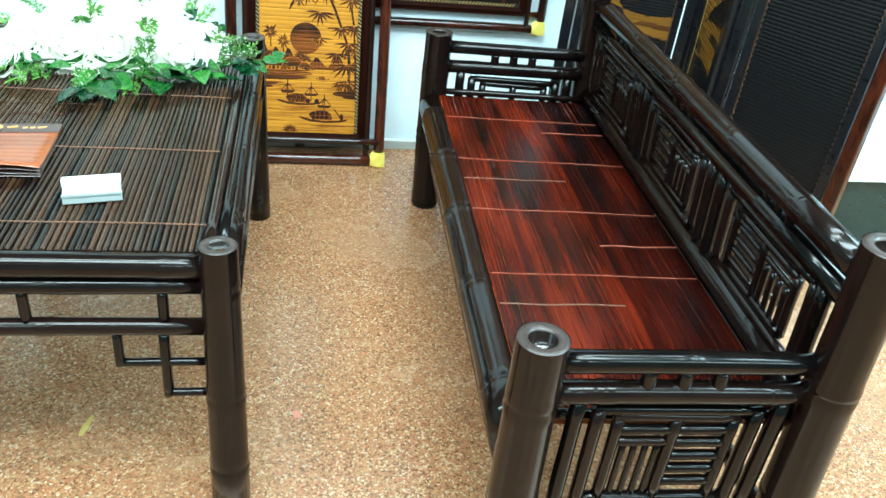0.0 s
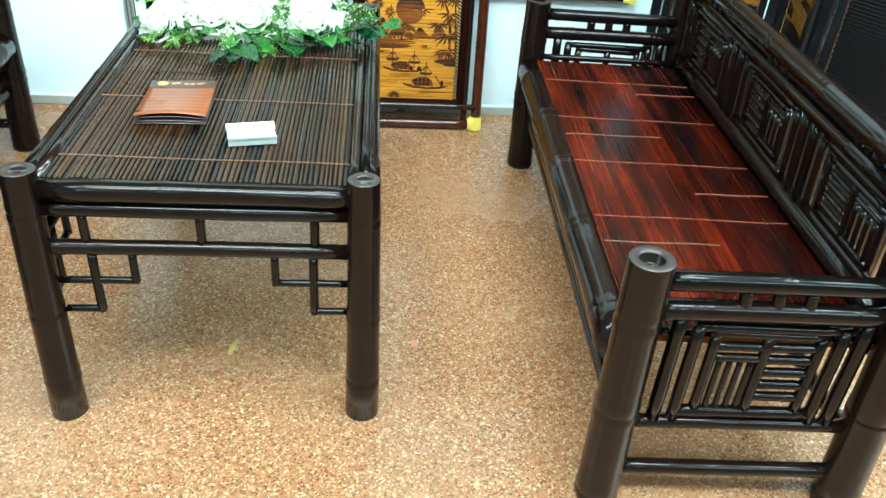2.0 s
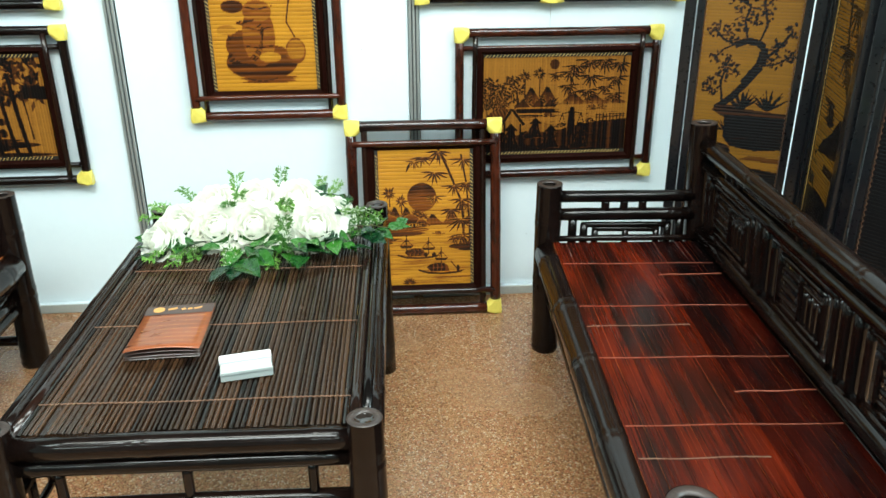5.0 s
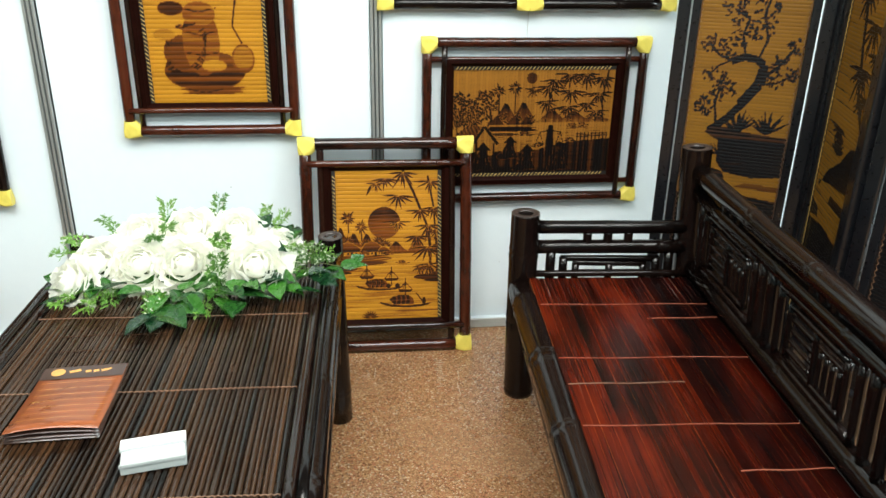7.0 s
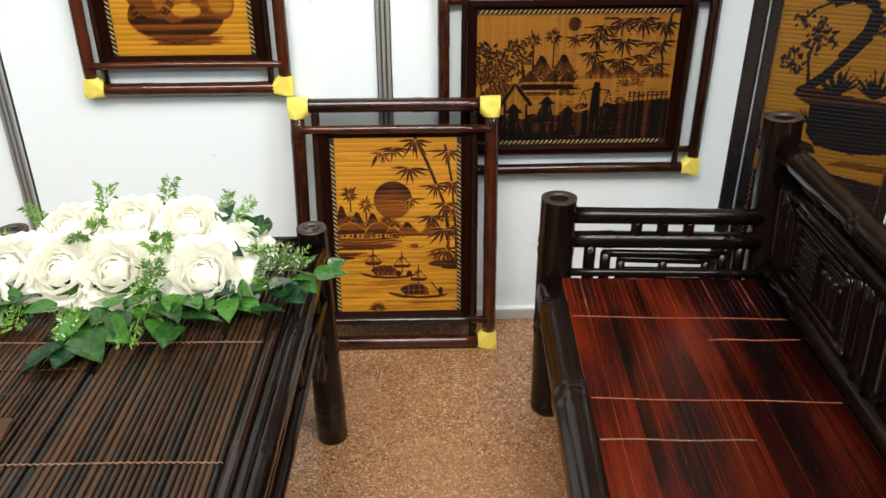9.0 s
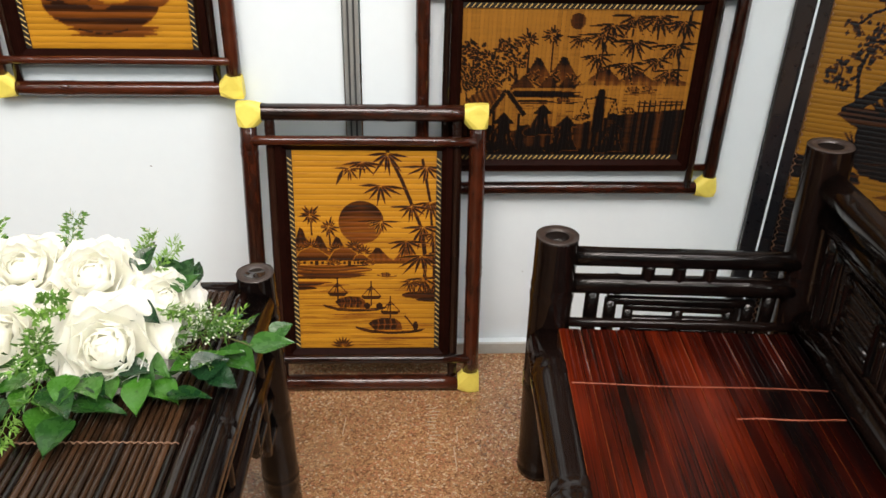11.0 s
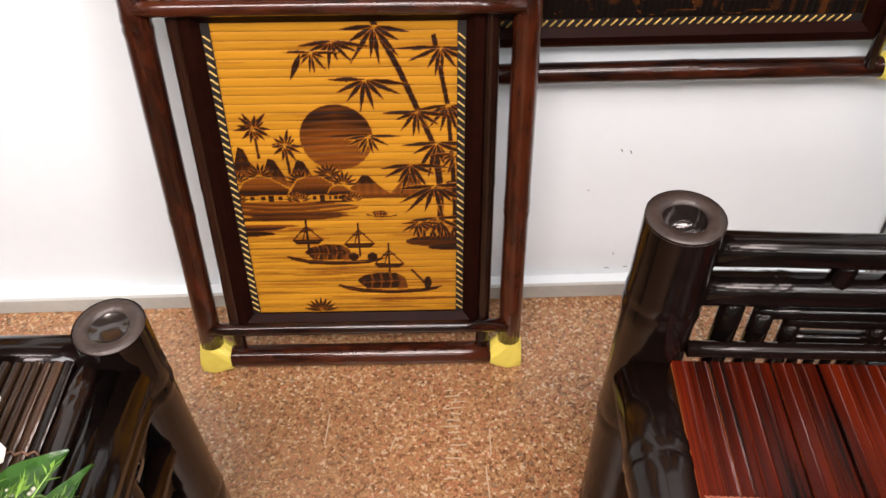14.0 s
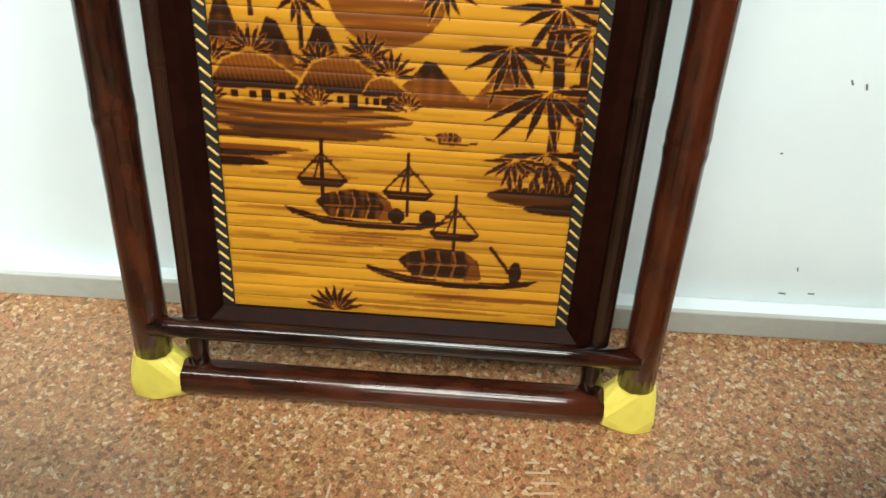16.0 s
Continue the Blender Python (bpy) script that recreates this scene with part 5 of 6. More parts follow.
def picture(name, label, m, W, H, aw, ah, canvas, art_mat, upright, step, dz=0.0, pole=0.0195, pitch=0.0132, pole_mat=None, cords=True, seed=0):
    """A burnt bamboo picture in its frame of poles. The frame stands on z = 0, facing -y; dz: how far the drawing sits below the middle."""
    pm = pole_mat or M_RED
    ob = thing(name, label, "picture", m, group="bamboo pictures")
    hw = W / 2
    r = pole
    for x in (-hw, hw):
        culm("frame_pole", (x, 0, -0.006), (x, 0, H + 0.006), r, ob, pm, seed=seed + int(x > 0))
    for z in (0, H):
        culm("frame_pole", (-hw - 0.004, 0, z), (hw + 0.004, 0, z), r, ob, pm, seed=seed + 5 + int(z > 0))
    for i, (x, z, sx, sz) in enumerate(((-hw, 0, 1, 1), (hw, 0, -1, 1), (-hw, H, 1, -1), (hw, H, -1, -1))):
        tape_corner(x, z, sx, sz, r, ob, seed + i)
    zc = H / 2 + dz
    ax, z0, z1 = aw / 2, zc - ah / 2, zc + ah / 2
    bw = 0.0245 if pole > 0.018 else 0.024
    thin = 0.0115 if pole > 0.018 else 0.0092
    ix, iz0, iz1 = ax + bw + thin * 0.85, z0 - 0.014 - thin * 0.85, z1 + 0.014 + thin * 0.85
    for x in (-ix, ix):
        culm("inner_pole", (x, 0.004 if not upright else -0.010, 0.008), (x, 0.004 if not upright else -0.010, H - 0.008), thin, ob, M_INNER, seed=seed + 11)
    for z in (iz0, iz1):
        culm("inner_pole", (-hw + 0.004, -0.010 if not upright else 0.004, z), (hw - 0.004, -0.010 if not upright else 0.004, z), thin, ob, pm, seed=seed + 12)
    # mitred moulding
    for a, b, c, d in (((-ax - bw, z0 - bw), (ax + bw, z0 - bw), (ax, z0), (-ax, z0)), ((ax + bw, z0 - bw), (ax + bw, z1 + bw), (ax, z1), (ax, z0)),
                       ((ax + bw, z1 + bw), (-ax - bw, z1 + bw), (-ax, z1), (ax, z1)), ((-ax - bw, z1 + bw), (-ax - bw, z0 - bw), (-ax, z0), (-ax, z1))):
        pts = [a, b, c, d]
        ys = [-0.006, -0.006, 0.002, 0.002]
        mid = [((a[0] * 0.45 + d[0] * 0.55), (a[1] * 0.45 + d[1] * 0.55)), ((b[0] * 0.45 + c[0] * 0.55), (b[1] * 0.45 + c[1] * 0.55))]
        v = [(pts[i][0], ys[i], pts[i][1]) for i in range(4)] + [(p[0], 0.012, p[1]) for p in pts] + [(mid[0][0], -0.009, mid[0][1]), (mid[1][0], -0.009, mid[1][1])]
        f = [(0, 1, 9, 8), (8, 9, 2, 3), (3, 2, 6, 7), (1, 0, 4, 5), (0, 8, 3, 7, 4), (1, 5, 6, 2, 9)]
        put("moulding", mesh_of("moulding", v, f, smooth=False), M_BLACK, ob, "dark bevelled wood moulding")
    # Near-black behind the strips, so the gaps between them come out as dark lines.
    bmb = box_bm(-ax - 0.004, ax + 0.004, 0.0065, 0.0105, z0 - 0.004, z1 + 0.004)
    part("backing", bmb, M_UNDER, ob)
    strips(ob, canvas, art_mat, pitch, upright, step, y=0.0045, z0=z0)
    if cords:
        for s in (-1, 1):
            if upright:
                e = (z0 + 0.006) if s < 0 else (z1 - 0.006)
                part("edge_strip", box_bm(-ax, ax, 0.0026, 0.0034, e - 0.006, e + 0.006), M_UNDER, ob)
                lashing(ob, (-ax + 0.004, e), (ax - 0.004, e))
            else:
                e = s * (ax - 0.006)
                part("edge_strip", box_bm(e - 0.006, e + 0.006, 0.0026, 0.0034, z0, z1), M_UNDER, ob)
                lashing(ob, (e, z0 + 0.004), (e, z1 - 0.004))
    return ob


LEAN_DEG = 9.0
picture("leaning_picture", "burnt bamboo river picture with boats, leaning against the wall", pose(0.179, 3.115, 0.0212, -LEAN_DEG), 0.518, 0.688, 0.356, 0.507,
        draw_river(Canvas(0.356, 0.507, 0.0007)), M_ART, False, 0.0012, dz=0.004, seed=3)
HANG = 0.0215
picture("village_picture", "burnt bamboo picture of a lakeside village in a dark pole frame", on_wall(0.6645, 0.495, HANG), 0.707, 0.518, 0.533, 0.367,
        draw_village(Canvas(0.533, 0.367, 0.001)), M_ART2, True, 0.0022, seed=23, pitch=0.0095, pole=0.0160)
picture("round_shapes_picture", "burnt bamboo picture of dark rounded shapes in a pole frame", on_wall(-0.361, 0.742, HANG), 0.506, 0.688, 0.366, 0.515,
        draw_rounds(Canvas(0.366, 0.515, 0.001)), M_ART, False, 0.0024, dz=0.0, seed=43, pole=0.0165)
picture("forest_picture", "burnt bamboo picture of tall dark trees in a pole frame", on_wall(-1.377, 0.527, HANG), 0.707, 0.518, 0.533, 0.367,
        draw_forest(Canvas(0.533, 0.367, 0.0012)), M_ART2, True, 0.003, seed=63, pole_mat=M_CULM, pitch=0.0095, pole=0.0160)
for i, x in enumerate((-1.245, 0.398, 0.862)):
    picture("upper_picture", "bamboo slat picture in a dark pole frame hung high", on_wall(x, 1.128, HANG), 0.445, 0.60, 0.30, 0.44,
            draw_bare(Canvas(0.30, 0.44, 0.01)), M_ART2, False, 0.05, seed=83 + i, pole_mat=M_CULM, cords=False, pole=0.0160)
wire = thing("hanging_wire", "thin pale hanging wire on the white panel", "wire", on_wall(0.632, 1.03, 0.002))
culm("strand", (0, 0, 0), (0.002, 0, 0.12), 0.0008, wire, M_RAIL, joints=[], seg=6)


# ---- folding screen behind the sofa ----
screen = thing("folding_screen", "dark folding screen with burnt bamboo slat panels standing in a zigzag", "folding screen", pose(1.015, 3.030, 0))
TOP = 1.72
for (xa, ya), (xb, yb), cv in (((1.015, 3.030), (1.388, 2.846), draw_plum), ((1.396, 2.834), (1.281, 2.430), draw_cane), ((1.287, 2.418), (1.495, 2.054), draw_dark)):
    Lp = math.hypot(xb - xa, yb - ya)
    pan = new("screen_panel")
    pan.parent = screen
    pan.matrix_local = pose(xa - 1.015, ya - 3.030, 0.0) @ Matrix.Rotation(math.atan2(yb - ya, xb - xa), 4, "Z")
    aw, z0, z1 = Lp - 0.125, 0.24, 1.60
    for x in (0.018, Lp - 0.018):
        part("stile", box_bm(x - 0.0175, x + 0.0175, -0.015, 0.015, 0.0, TOP, 0.006, 3), M_RED if cv is draw_dark and x > 0.1 else M_SCREEN, pan)
    for x in (0.0515, Lp - 0.0515):
        part("inner_stile", box_bm(x - 0.0115, x + 0.0115, -0.010, 0.010, 0.10, TOP - 0.03, 0.003), M_SCREEN, pan)
    for z in (0.12, 0.27, z1 + 0.03, TOP - 0.02):
        culm("cross_rail", (0.03, 0, z), (Lp - 0.03, 0, z), 0.013, pan, M_SCREEN, seg=10)
    part("lower_board", box_bm(0.062, Lp - 0.062, -0.004, 0.004, 0.13, 0.26, 0.001, 1), M_SCREEN, pan)
    part("backing", box_bm(0.0625, Lp - 0.0625, 0.006, 0.010, z0 - 0.02, z1 + 0.02), M_UNDER, pan)
    cvs = cv(Canvas(aw, z1 - z0, 0.0018))
    strips(pan, cvs, M_ART3, 0.0100, False, 0.0023, y=0.003, x0=Lp / 2, z0=z0, depth=0.0006)
    for x in (0.066, Lp - 0.066):
        cord("lashing", (x, -0.001, z0), (x, -0.001, z1), 0.0014, 0.016, pan, M_STITCH if cv is not draw_cane else M_GOLD, 0.003, "cord lashing down the slats' edge", (0, -1, 0))

# ---- things on the table ----
TZ = 0.567
book = thing("brochure", "folded brochure with an orange-brown cover lying on the table", "brochure", pose(-0.421, 1.997, TZ + 0.0005, 0, 0, 3))


def sheet(w, d, z, sag, lift, n=9):
    v, f = [], []
    for j in range(n):
        for i in range(n):
            u, t = i / (n - 1), j / (n - 1)
            v.append(((u - 0.5) * w, (t - 0.5) * d, z + sag * (1 - t) ** 2 * (0.4 + 0.6 * math.sin(math.pi * (0.15 + 0.7 * u))) + lift * u * t))
    f = [(j * n + i, j * n + i + 1, (j + 1) * n + i + 1, (j + 1) * n + i) for j in range(n - 1) for i in range(n - 1)]
    return v, f


def leafsheet(name, w, d, z, sag, lift, mat, label="", thick=0.0006):
    v, f = sheet(w, d, z, sag, lift)
    k = len(v)
    n = 9
    v2 = [(a, b, c - thick) for a, b, c in v]
    rim = [i for i in range(n)] + [i * n + n - 1 for i in range(1, n)] + [n * n - 1 - i for i in range(1, n)] + [(n - 1 - i) * n for i in range(1, n - 1)]
    fs = f + [tuple(x + k for x in q[::-1]) for q in f] + [(a + k, b + k, b, a) for a, b in zip(rim, rim[1:] + rim[:1])]
    return put(name, mesh_of(name, v + v2, fs), mat, book, label)


leafsheet("back_cover", 0.150, 0.228, 0.0012, 0.002, 0.0, M_COVERD, "dark brown back cover")
leafsheet("page", 0.149, 0.226, 0.0028, 0.006, 0.001, M_COVERD)
leafsheet("page", 0.149, 0.226, 0.0042, 0.014, 0.001, M_COVERD)
cover = leafsheet("cover", 0.150, 0.228, 0.0058, 0.022, 0.002, M_COVER, "orange-brown printed front cover")


def on_cover(name, x0, x1, y0, y1, mat):
    n = 7
    v = []
    for j in range(2):
        for i in range(n):
            x, y = x0 + (x1 - x0) * i / (n - 1), (y0, y1)[j]
            u, t = x / 0.150 + 0.5, y / 0.228 + 0.5
            v.append((x, y, 0.0058 + 0.022 * (1 - t) ** 2 * (0.4 + 0.6 * math.sin(math.pi * (0.15 + 0.7 * u))) + 0.002 * u * t + 0.0012))
    put(name, mesh_of(name, v, [(i, i + 1, n + i + 1, n + i) for i in range(n - 1)]), mat, cover)


on_cover("head_band", -0.0745, 0.0745, 0.070, 0.1135, M_COVERD)
for i in range(7):
    on_cover("print_line", -0.066, 0.066, 0.045 - i * 0.022, 0.0465 - i * 0.022, M_INK2)
    on_cover("print_line", -0.066, 0.066, 0.056 - i * 0.022, 0.0568 - i * 0.022, M_INK)
# the mark on the head of the cover: a disc and strokes, as plain shapes
bm = bmesh.new()
bmesh.ops.create_circle(bm, cap_ends=True, radius=0.0125, segments=20)
o = part("badge", bm, M_INK, cover)
o.matrix_local = pose(-0.046, 0.094, 0.0085)
for k, (x, w, y) in enumerate(((-0.016, 0.020, 0.096), (0.008, 0.010, 0.093), (0.022, 0.010, 0.093), (0.040, 0.018, 0.095), (0.058, 0.010, 0.093))):
    bm = box_bm(-w / 2, w / 2, -0.004, 0.004, 0.0, 0.0004)
    o = part("print_mark", bm, M_INK, cover)
    o.matrix_local = pose(x, y, 0.0084, 0, 0, 18)

cards = thing("card_box", "clear plastic box filled with white business cards on the table", "card box", pose(-0.2365, 1.8245, TZ + 0.0005, 0, 0, 12))
part("tray", box_bm(-0.050, 0.050, -0.030, 0.030, 0.0005, 0.015, 0.002), M_PLASTIC, cards)
for i in range(5):
    part("card", box_bm(-0.047 + 0.0006 * (i % 2), 0.047 - 0.0004 * (i % 3), -0.0285, 0.0285, 0.0152 + i * 0.0006, 0.01575 + i * 0.0006), M_PAPER, cards)
for i in range(3):
    part("card", box_bm(-0.047, 0.046 + 0.0005 * i, -0.027, 0.003, 0.0183 + i * 0.0006, 0.01885 + i * 0.0006), M_PAPER, cards)
part("lip", box_bm(-0.0505, 0.0505, 0.0035, 0.0065, 0.0183, 0.0235, 0.001), M_PLASTIC, cards)
part("lip", box_bm(-0.0505, 0.0505, -0.0325, -0.0295, 0.0153, 0.0215, 0.001), M_PLASTIC, cards)
part("lid", box_bm(-0.0505, 0.0505, 0.0075, 0.0305, 0.0183, 0.0258, 0.002), M_PAPER, cards, "pale lid pushed back")


# ---- flower arrangement ----
flowers = thing("flower_arrangement", "low arrangement of white roses, green leaves and sprigs on a table", "flowers", pose(-0.28, 2.50, TZ + 0.001))
FR = np.random.default_rng(77)


def petal_mesh(size, cup, curl, seed):
    """A petal: narrow foot, broad wavy lip that rolls outward. Foot at the origin, rising along z, its hollow side toward -y."""
    rng = np.random.default_rng(seed)
    nu, nv = 11, 10
    v = []
    ph, ph2 = rng.uniform(0, 6, 2)
    for j in range(nv):
        t = j / (nv - 1)
        w = size * (0.16 + 0.58 * math.sin(math.pi * (0.10 + 0.74 * t ** 0.85)) ** 0.8)
        for i in range(nu):
            p = 2 * i / (nu - 1) - 1
            ruffle = t ** 3 * (0.055 * math.sin(6.5 * p + ph) + 0.03 * math.sin(13 * p + ph2))
            y = cup * size * (1 - p * p * 1.2) * math.sin(t * math.pi * 0.78) + curl * size * max(0, t - 0.55) ** 1.5 * 3.0 + ruffle * size
            z = size * t * (1 - 0.20 * p * p * t) + size * 0.5 * ruffle - curl * size * max(0, t - 0.70) * 1.0
            v.append((w * p, y, z))
    f = [(j * nu + i, j * nu + i + 1, (j + 1) * nu + i + 1, (j + 1) * nu + i) for j in range(nv - 1) for i in range(nu - 1)]
    me = mesh_of("petal", v, f)
    me.materials.append(M_PETAL)
    return me


LAYERS = [(0.026, 0.50, 0.0, 3, -12, 0.004), (0.032, 0.48, 0.06, 4, -2, 0.006), (0.039, 0.44, 0.14, 5, 10, 0.009), (0.045, 0.38, 0.24, 6, 25, 0.012), (0.050, 0.32, 0.32, 7, 42, 0.014), (0.054, 0.26, 0.36, 7, 60, 0.016)]
PETALS = [[petal_mesh(s, c, k, 100 + i * 7 + j) for j in range(3)] for i, (s, c, k, *_r) in enumerate(LAYERS)]


def rose(x, y, z, tilt, turn, size):
    ob = new("rose")
    ob.parent = flowers
    ob.matrix_local = pose(x, y, z, 0, 0, turn) @ pose(0, 0, 0, tilt, 0, 0) @ Matrix.Scale(size * 1.12, 4)
    for i, (s, c, k, n, open_deg, rad) in enumerate(LAYERS):
        for j in range(n):
            a = 360 * j / n + i * 47 + FR.uniform(-9, 9)
            p = new("petal", PETALS[i][j % 3])
            p.parent = ob
            p.matrix_local = pose(0, 0, (0.004 - 0.0045 * i), 0, 0, a) @ pose(0, rad, 0.0, -(open_deg + FR.uniform(-6, 6)), FR.uniform(-6, 6), 0)
    bm = bmesh.new()
    bmesh.ops.create_uvsphere(bm, u_segments=12, v_segments=8, radius=0.012)
    for v in bm.verts:
        v.co.z = v.co.z * 1.3 + 0.012
        v.co.x *= 1 + 0.15 * math.sin(v.co.z * 300)
    part("heart", bm, M_PETAL, ob)
    bm = bmesh.new()
    bmesh.ops.create_uvsphere(bm, u_segments=10, v_segments=6, radius=0.012)
    for v in bm.verts:
        v.co.z = v.co.z * 0.9 - 0.026
    part("calyx", bm, M_SPRIG, ob)


ROSES = [(-0.270, -0.075, 0.036, 55, -40, 0.98), (-0.226, -0.016, 0.048, 48, -14, 1.18), (-0.128, -0.026, 0.050, 48, -4, 1.20), (-0.030, -0.030, 0.050, 48, 2, 1.20), (0.134, -0.045, 0.048, 50, 6, 1.24),
         (-0.155, 0.095, 0.076, 32, -14, 1.05), (-0.035, 0.100, 0.086, 32, 0, 1.10), (0.074, 0.088, 0.084, 34, 8, 1.10), (0.178, 0.072, 0.048, 36, 30, 0.92)]
for r_ in ROSES:
    rose(*r_)


def leaf_mesh(L, W, seed):
    rng = np.random.default_rng(seed)
    nu, nv = 5, 8
    v = []
    for j in range(nv):
        t = j / (nv - 1)
        w = W * math.sin(math.pi * min(1, t ** 0.72)) ** 0.85 * (1 - 0.35 * t) + 0.0006
        for i in range(nu):
            s = 2 * i / (nu - 1) - 1
            v.append((w * s, L * t, 0.20 * W * abs(s) - 0.30 * L * t * t * rng.uniform(0.95, 1.05) + 0.10 * L * t + 0.04 * W * math.sin(9 * t + s * 2)))
    f = [(j * nu + i, j * nu + i + 1, (j + 1) * nu + i + 1, (j + 1) * nu + i) for j in range(nv - 1) for i in range(nu - 1)]
    me = mesh_of("leaf", v, f)
    me.materials.append(M_LEAF)
    return me


LEAVES = [leaf_mesh(0.070, 0.026, 1), leaf_mesh(0.078, 0.028, 2), leaf_mesh(0.060, 0.026, 3), leaf_mesh(0.074, 0.022, 4)]


def leaf(x, y, z, rz, rx=0, ry=0, size=1.0):
    o = new("leaf", LEAVES[int(FR.integers(4))])
    o.parent = flowers
    o.matrix_local = pose(x, y, z, 0, 0, rz) @ pose(0, 0, 0, rx, ry, 0) @ Matrix.Scale(size, 4)


def leaf_to(base, tip, z, roll=0.0, lift=0.0):
    """A leaf laid from its stalk to its tip."""
    dx, dy = tip[0] - base[0], tip[1] - base[1]
    o = new("leaf", LEAVES[int(FR.integers(3))])
    o.parent = flowers
    o.matrix_local = pose(base[0], base[1], z, 0, 0, math.degrees(math.atan2(dy, dx)) - 90) @ pose(0, 0, 0, 4 + lift, roll, 0) @ Matrix.Scale(math.hypot(dx, dy) / 0.068, 4)


# a loose skirt of leaves under the blooms
for k in range(44):
    a = 360 * k / 44 + FR.uniform(-5, 5)
    ca, sa = math.cos(radians(a)), math.sin(radians(a))
    ex, ey = 0.205, 0.105
    x, y = ex * ca * FR.uniform(0.80, 1.0) - 0.02, ey * sa * FR.uniform(0.75, 1.05) - (0.03 if sa < 0 else 0.0)
    leaf(x, y, FR.uniform(0.012, 0.045), math.degrees(math.atan2(sa * ex, ca * ey * 1.6)) - 90 + FR.uniform(-35, 35), FR.uniform(-4, 18), FR.uniform(-25, 25), FR.uniform(0.8, 1.05))
# the single leaves that stand clear of it
for base, tip, z, roll, lift in (((0.104, -0.142), (0.181, -0.148), 0.024, -15, 0), ((0.181, -0.085), (0.193, -0.147), 0.024, 10, -4), ((0.199, -0.085), (0.250, -0.128), 0.018, 0, 0), ((0.226, -0.112), (0.286, -0.112), 0.018, -12, 0),
                                 ((0.228, -0.089), (0.308, -0.040), 0.034, -18, 4), ((0.255, -0.088), (0.310, -0.055), 0.040, 30, 6), ((0.285, -0.015), (0.346, -0.068), 0.024, 8, 0), ((0.280, -0.072), (0.320, -0.106), 0.030, 25, 0),
                                 ((0.307, 0.010), (0.328, 0.060), 0.034, -30, 8), ((0.325, -0.022), (0.388, -0.008), 0.034, 10, 2), ((0.352, 0.002), (0.386, 0.030), 0.038, 28, 14), ((0.258, 0.035), (0.290, 0.080), 0.018, 0, 4),
                                 ((0.181, 0.126), (0.196, 0.180), 0.052, 20, 24), ((0.215, 0.113), (0.220, 0.172), 0.050, -25, 22), ((0.189, 0.131), (0.148, 0.172), 0.052, 0, 24), ((0.128, 0.105), (0.150, 0.148), 0.088, 15, 34),
                                 ((0.150, 0.012), (0.196, -0.022), 0.082, 20, 4), ((0.102, -0.156), (0.100, -0.230), 0.016, 0, 0), ((-0.069, -0.203), (-0.106, -0.272), 0.014, 12, 0), ((-0.056, -0.215), (-0.057, -0.280), 0.014, -10, 0),
                                 ((-0.052, -0.179), (0.008, -0.250), 0.014, 8, 0), ((-0.020, -0.155), (0.042, -0.208), 0.020, 25, 2), ((-0.020, -0.130), (0.004, -0.078), 0.034, -8, 8), ((0.010, -0.125), (0.046, -0.075), 0.030, -12, 6),
                                 ((0.046, -0.119), (0.100, -0.121), 0.020, 0, 0), ((0.064, -0.133), (0.084, -0.190), 0.014, -15, 0), ((0.099, -0.113), (0.165, -0.093), 0.024, 20, 0), ((0.165, -0.054), (0.204, -0.112), 0.026, 25, 0),
                                 ((-0.216, -0.075), (-0.214, -0.140), 0.034, 0, 0), ((-0.280, -0.080), (-0.345, -0.060), 0.020, 10, 2), ((-0.285, -0.050), (-0.345, -0.020), 0.026, -15, 6), ((-0.270, -0.110), (-0.325, -0.130), 0.016, 10, 0),
                                 ((-0.260, 0.020), (-0.300, 0.070), 0.050, 0, 20)):
    leaf_to(base, tip, z, roll, lift)
for _ in range(8):
    x, y = FR.uniform(-0.22, 0.20), FR.uniform(0.07, 0.13)
    leaf(x, y, FR.uniform(0.04, 0.085), FR.uniform(0, 360), FR.uniform(15, 75), FR.uniform(-30, 30), FR.uniform(0.6, 0.9))


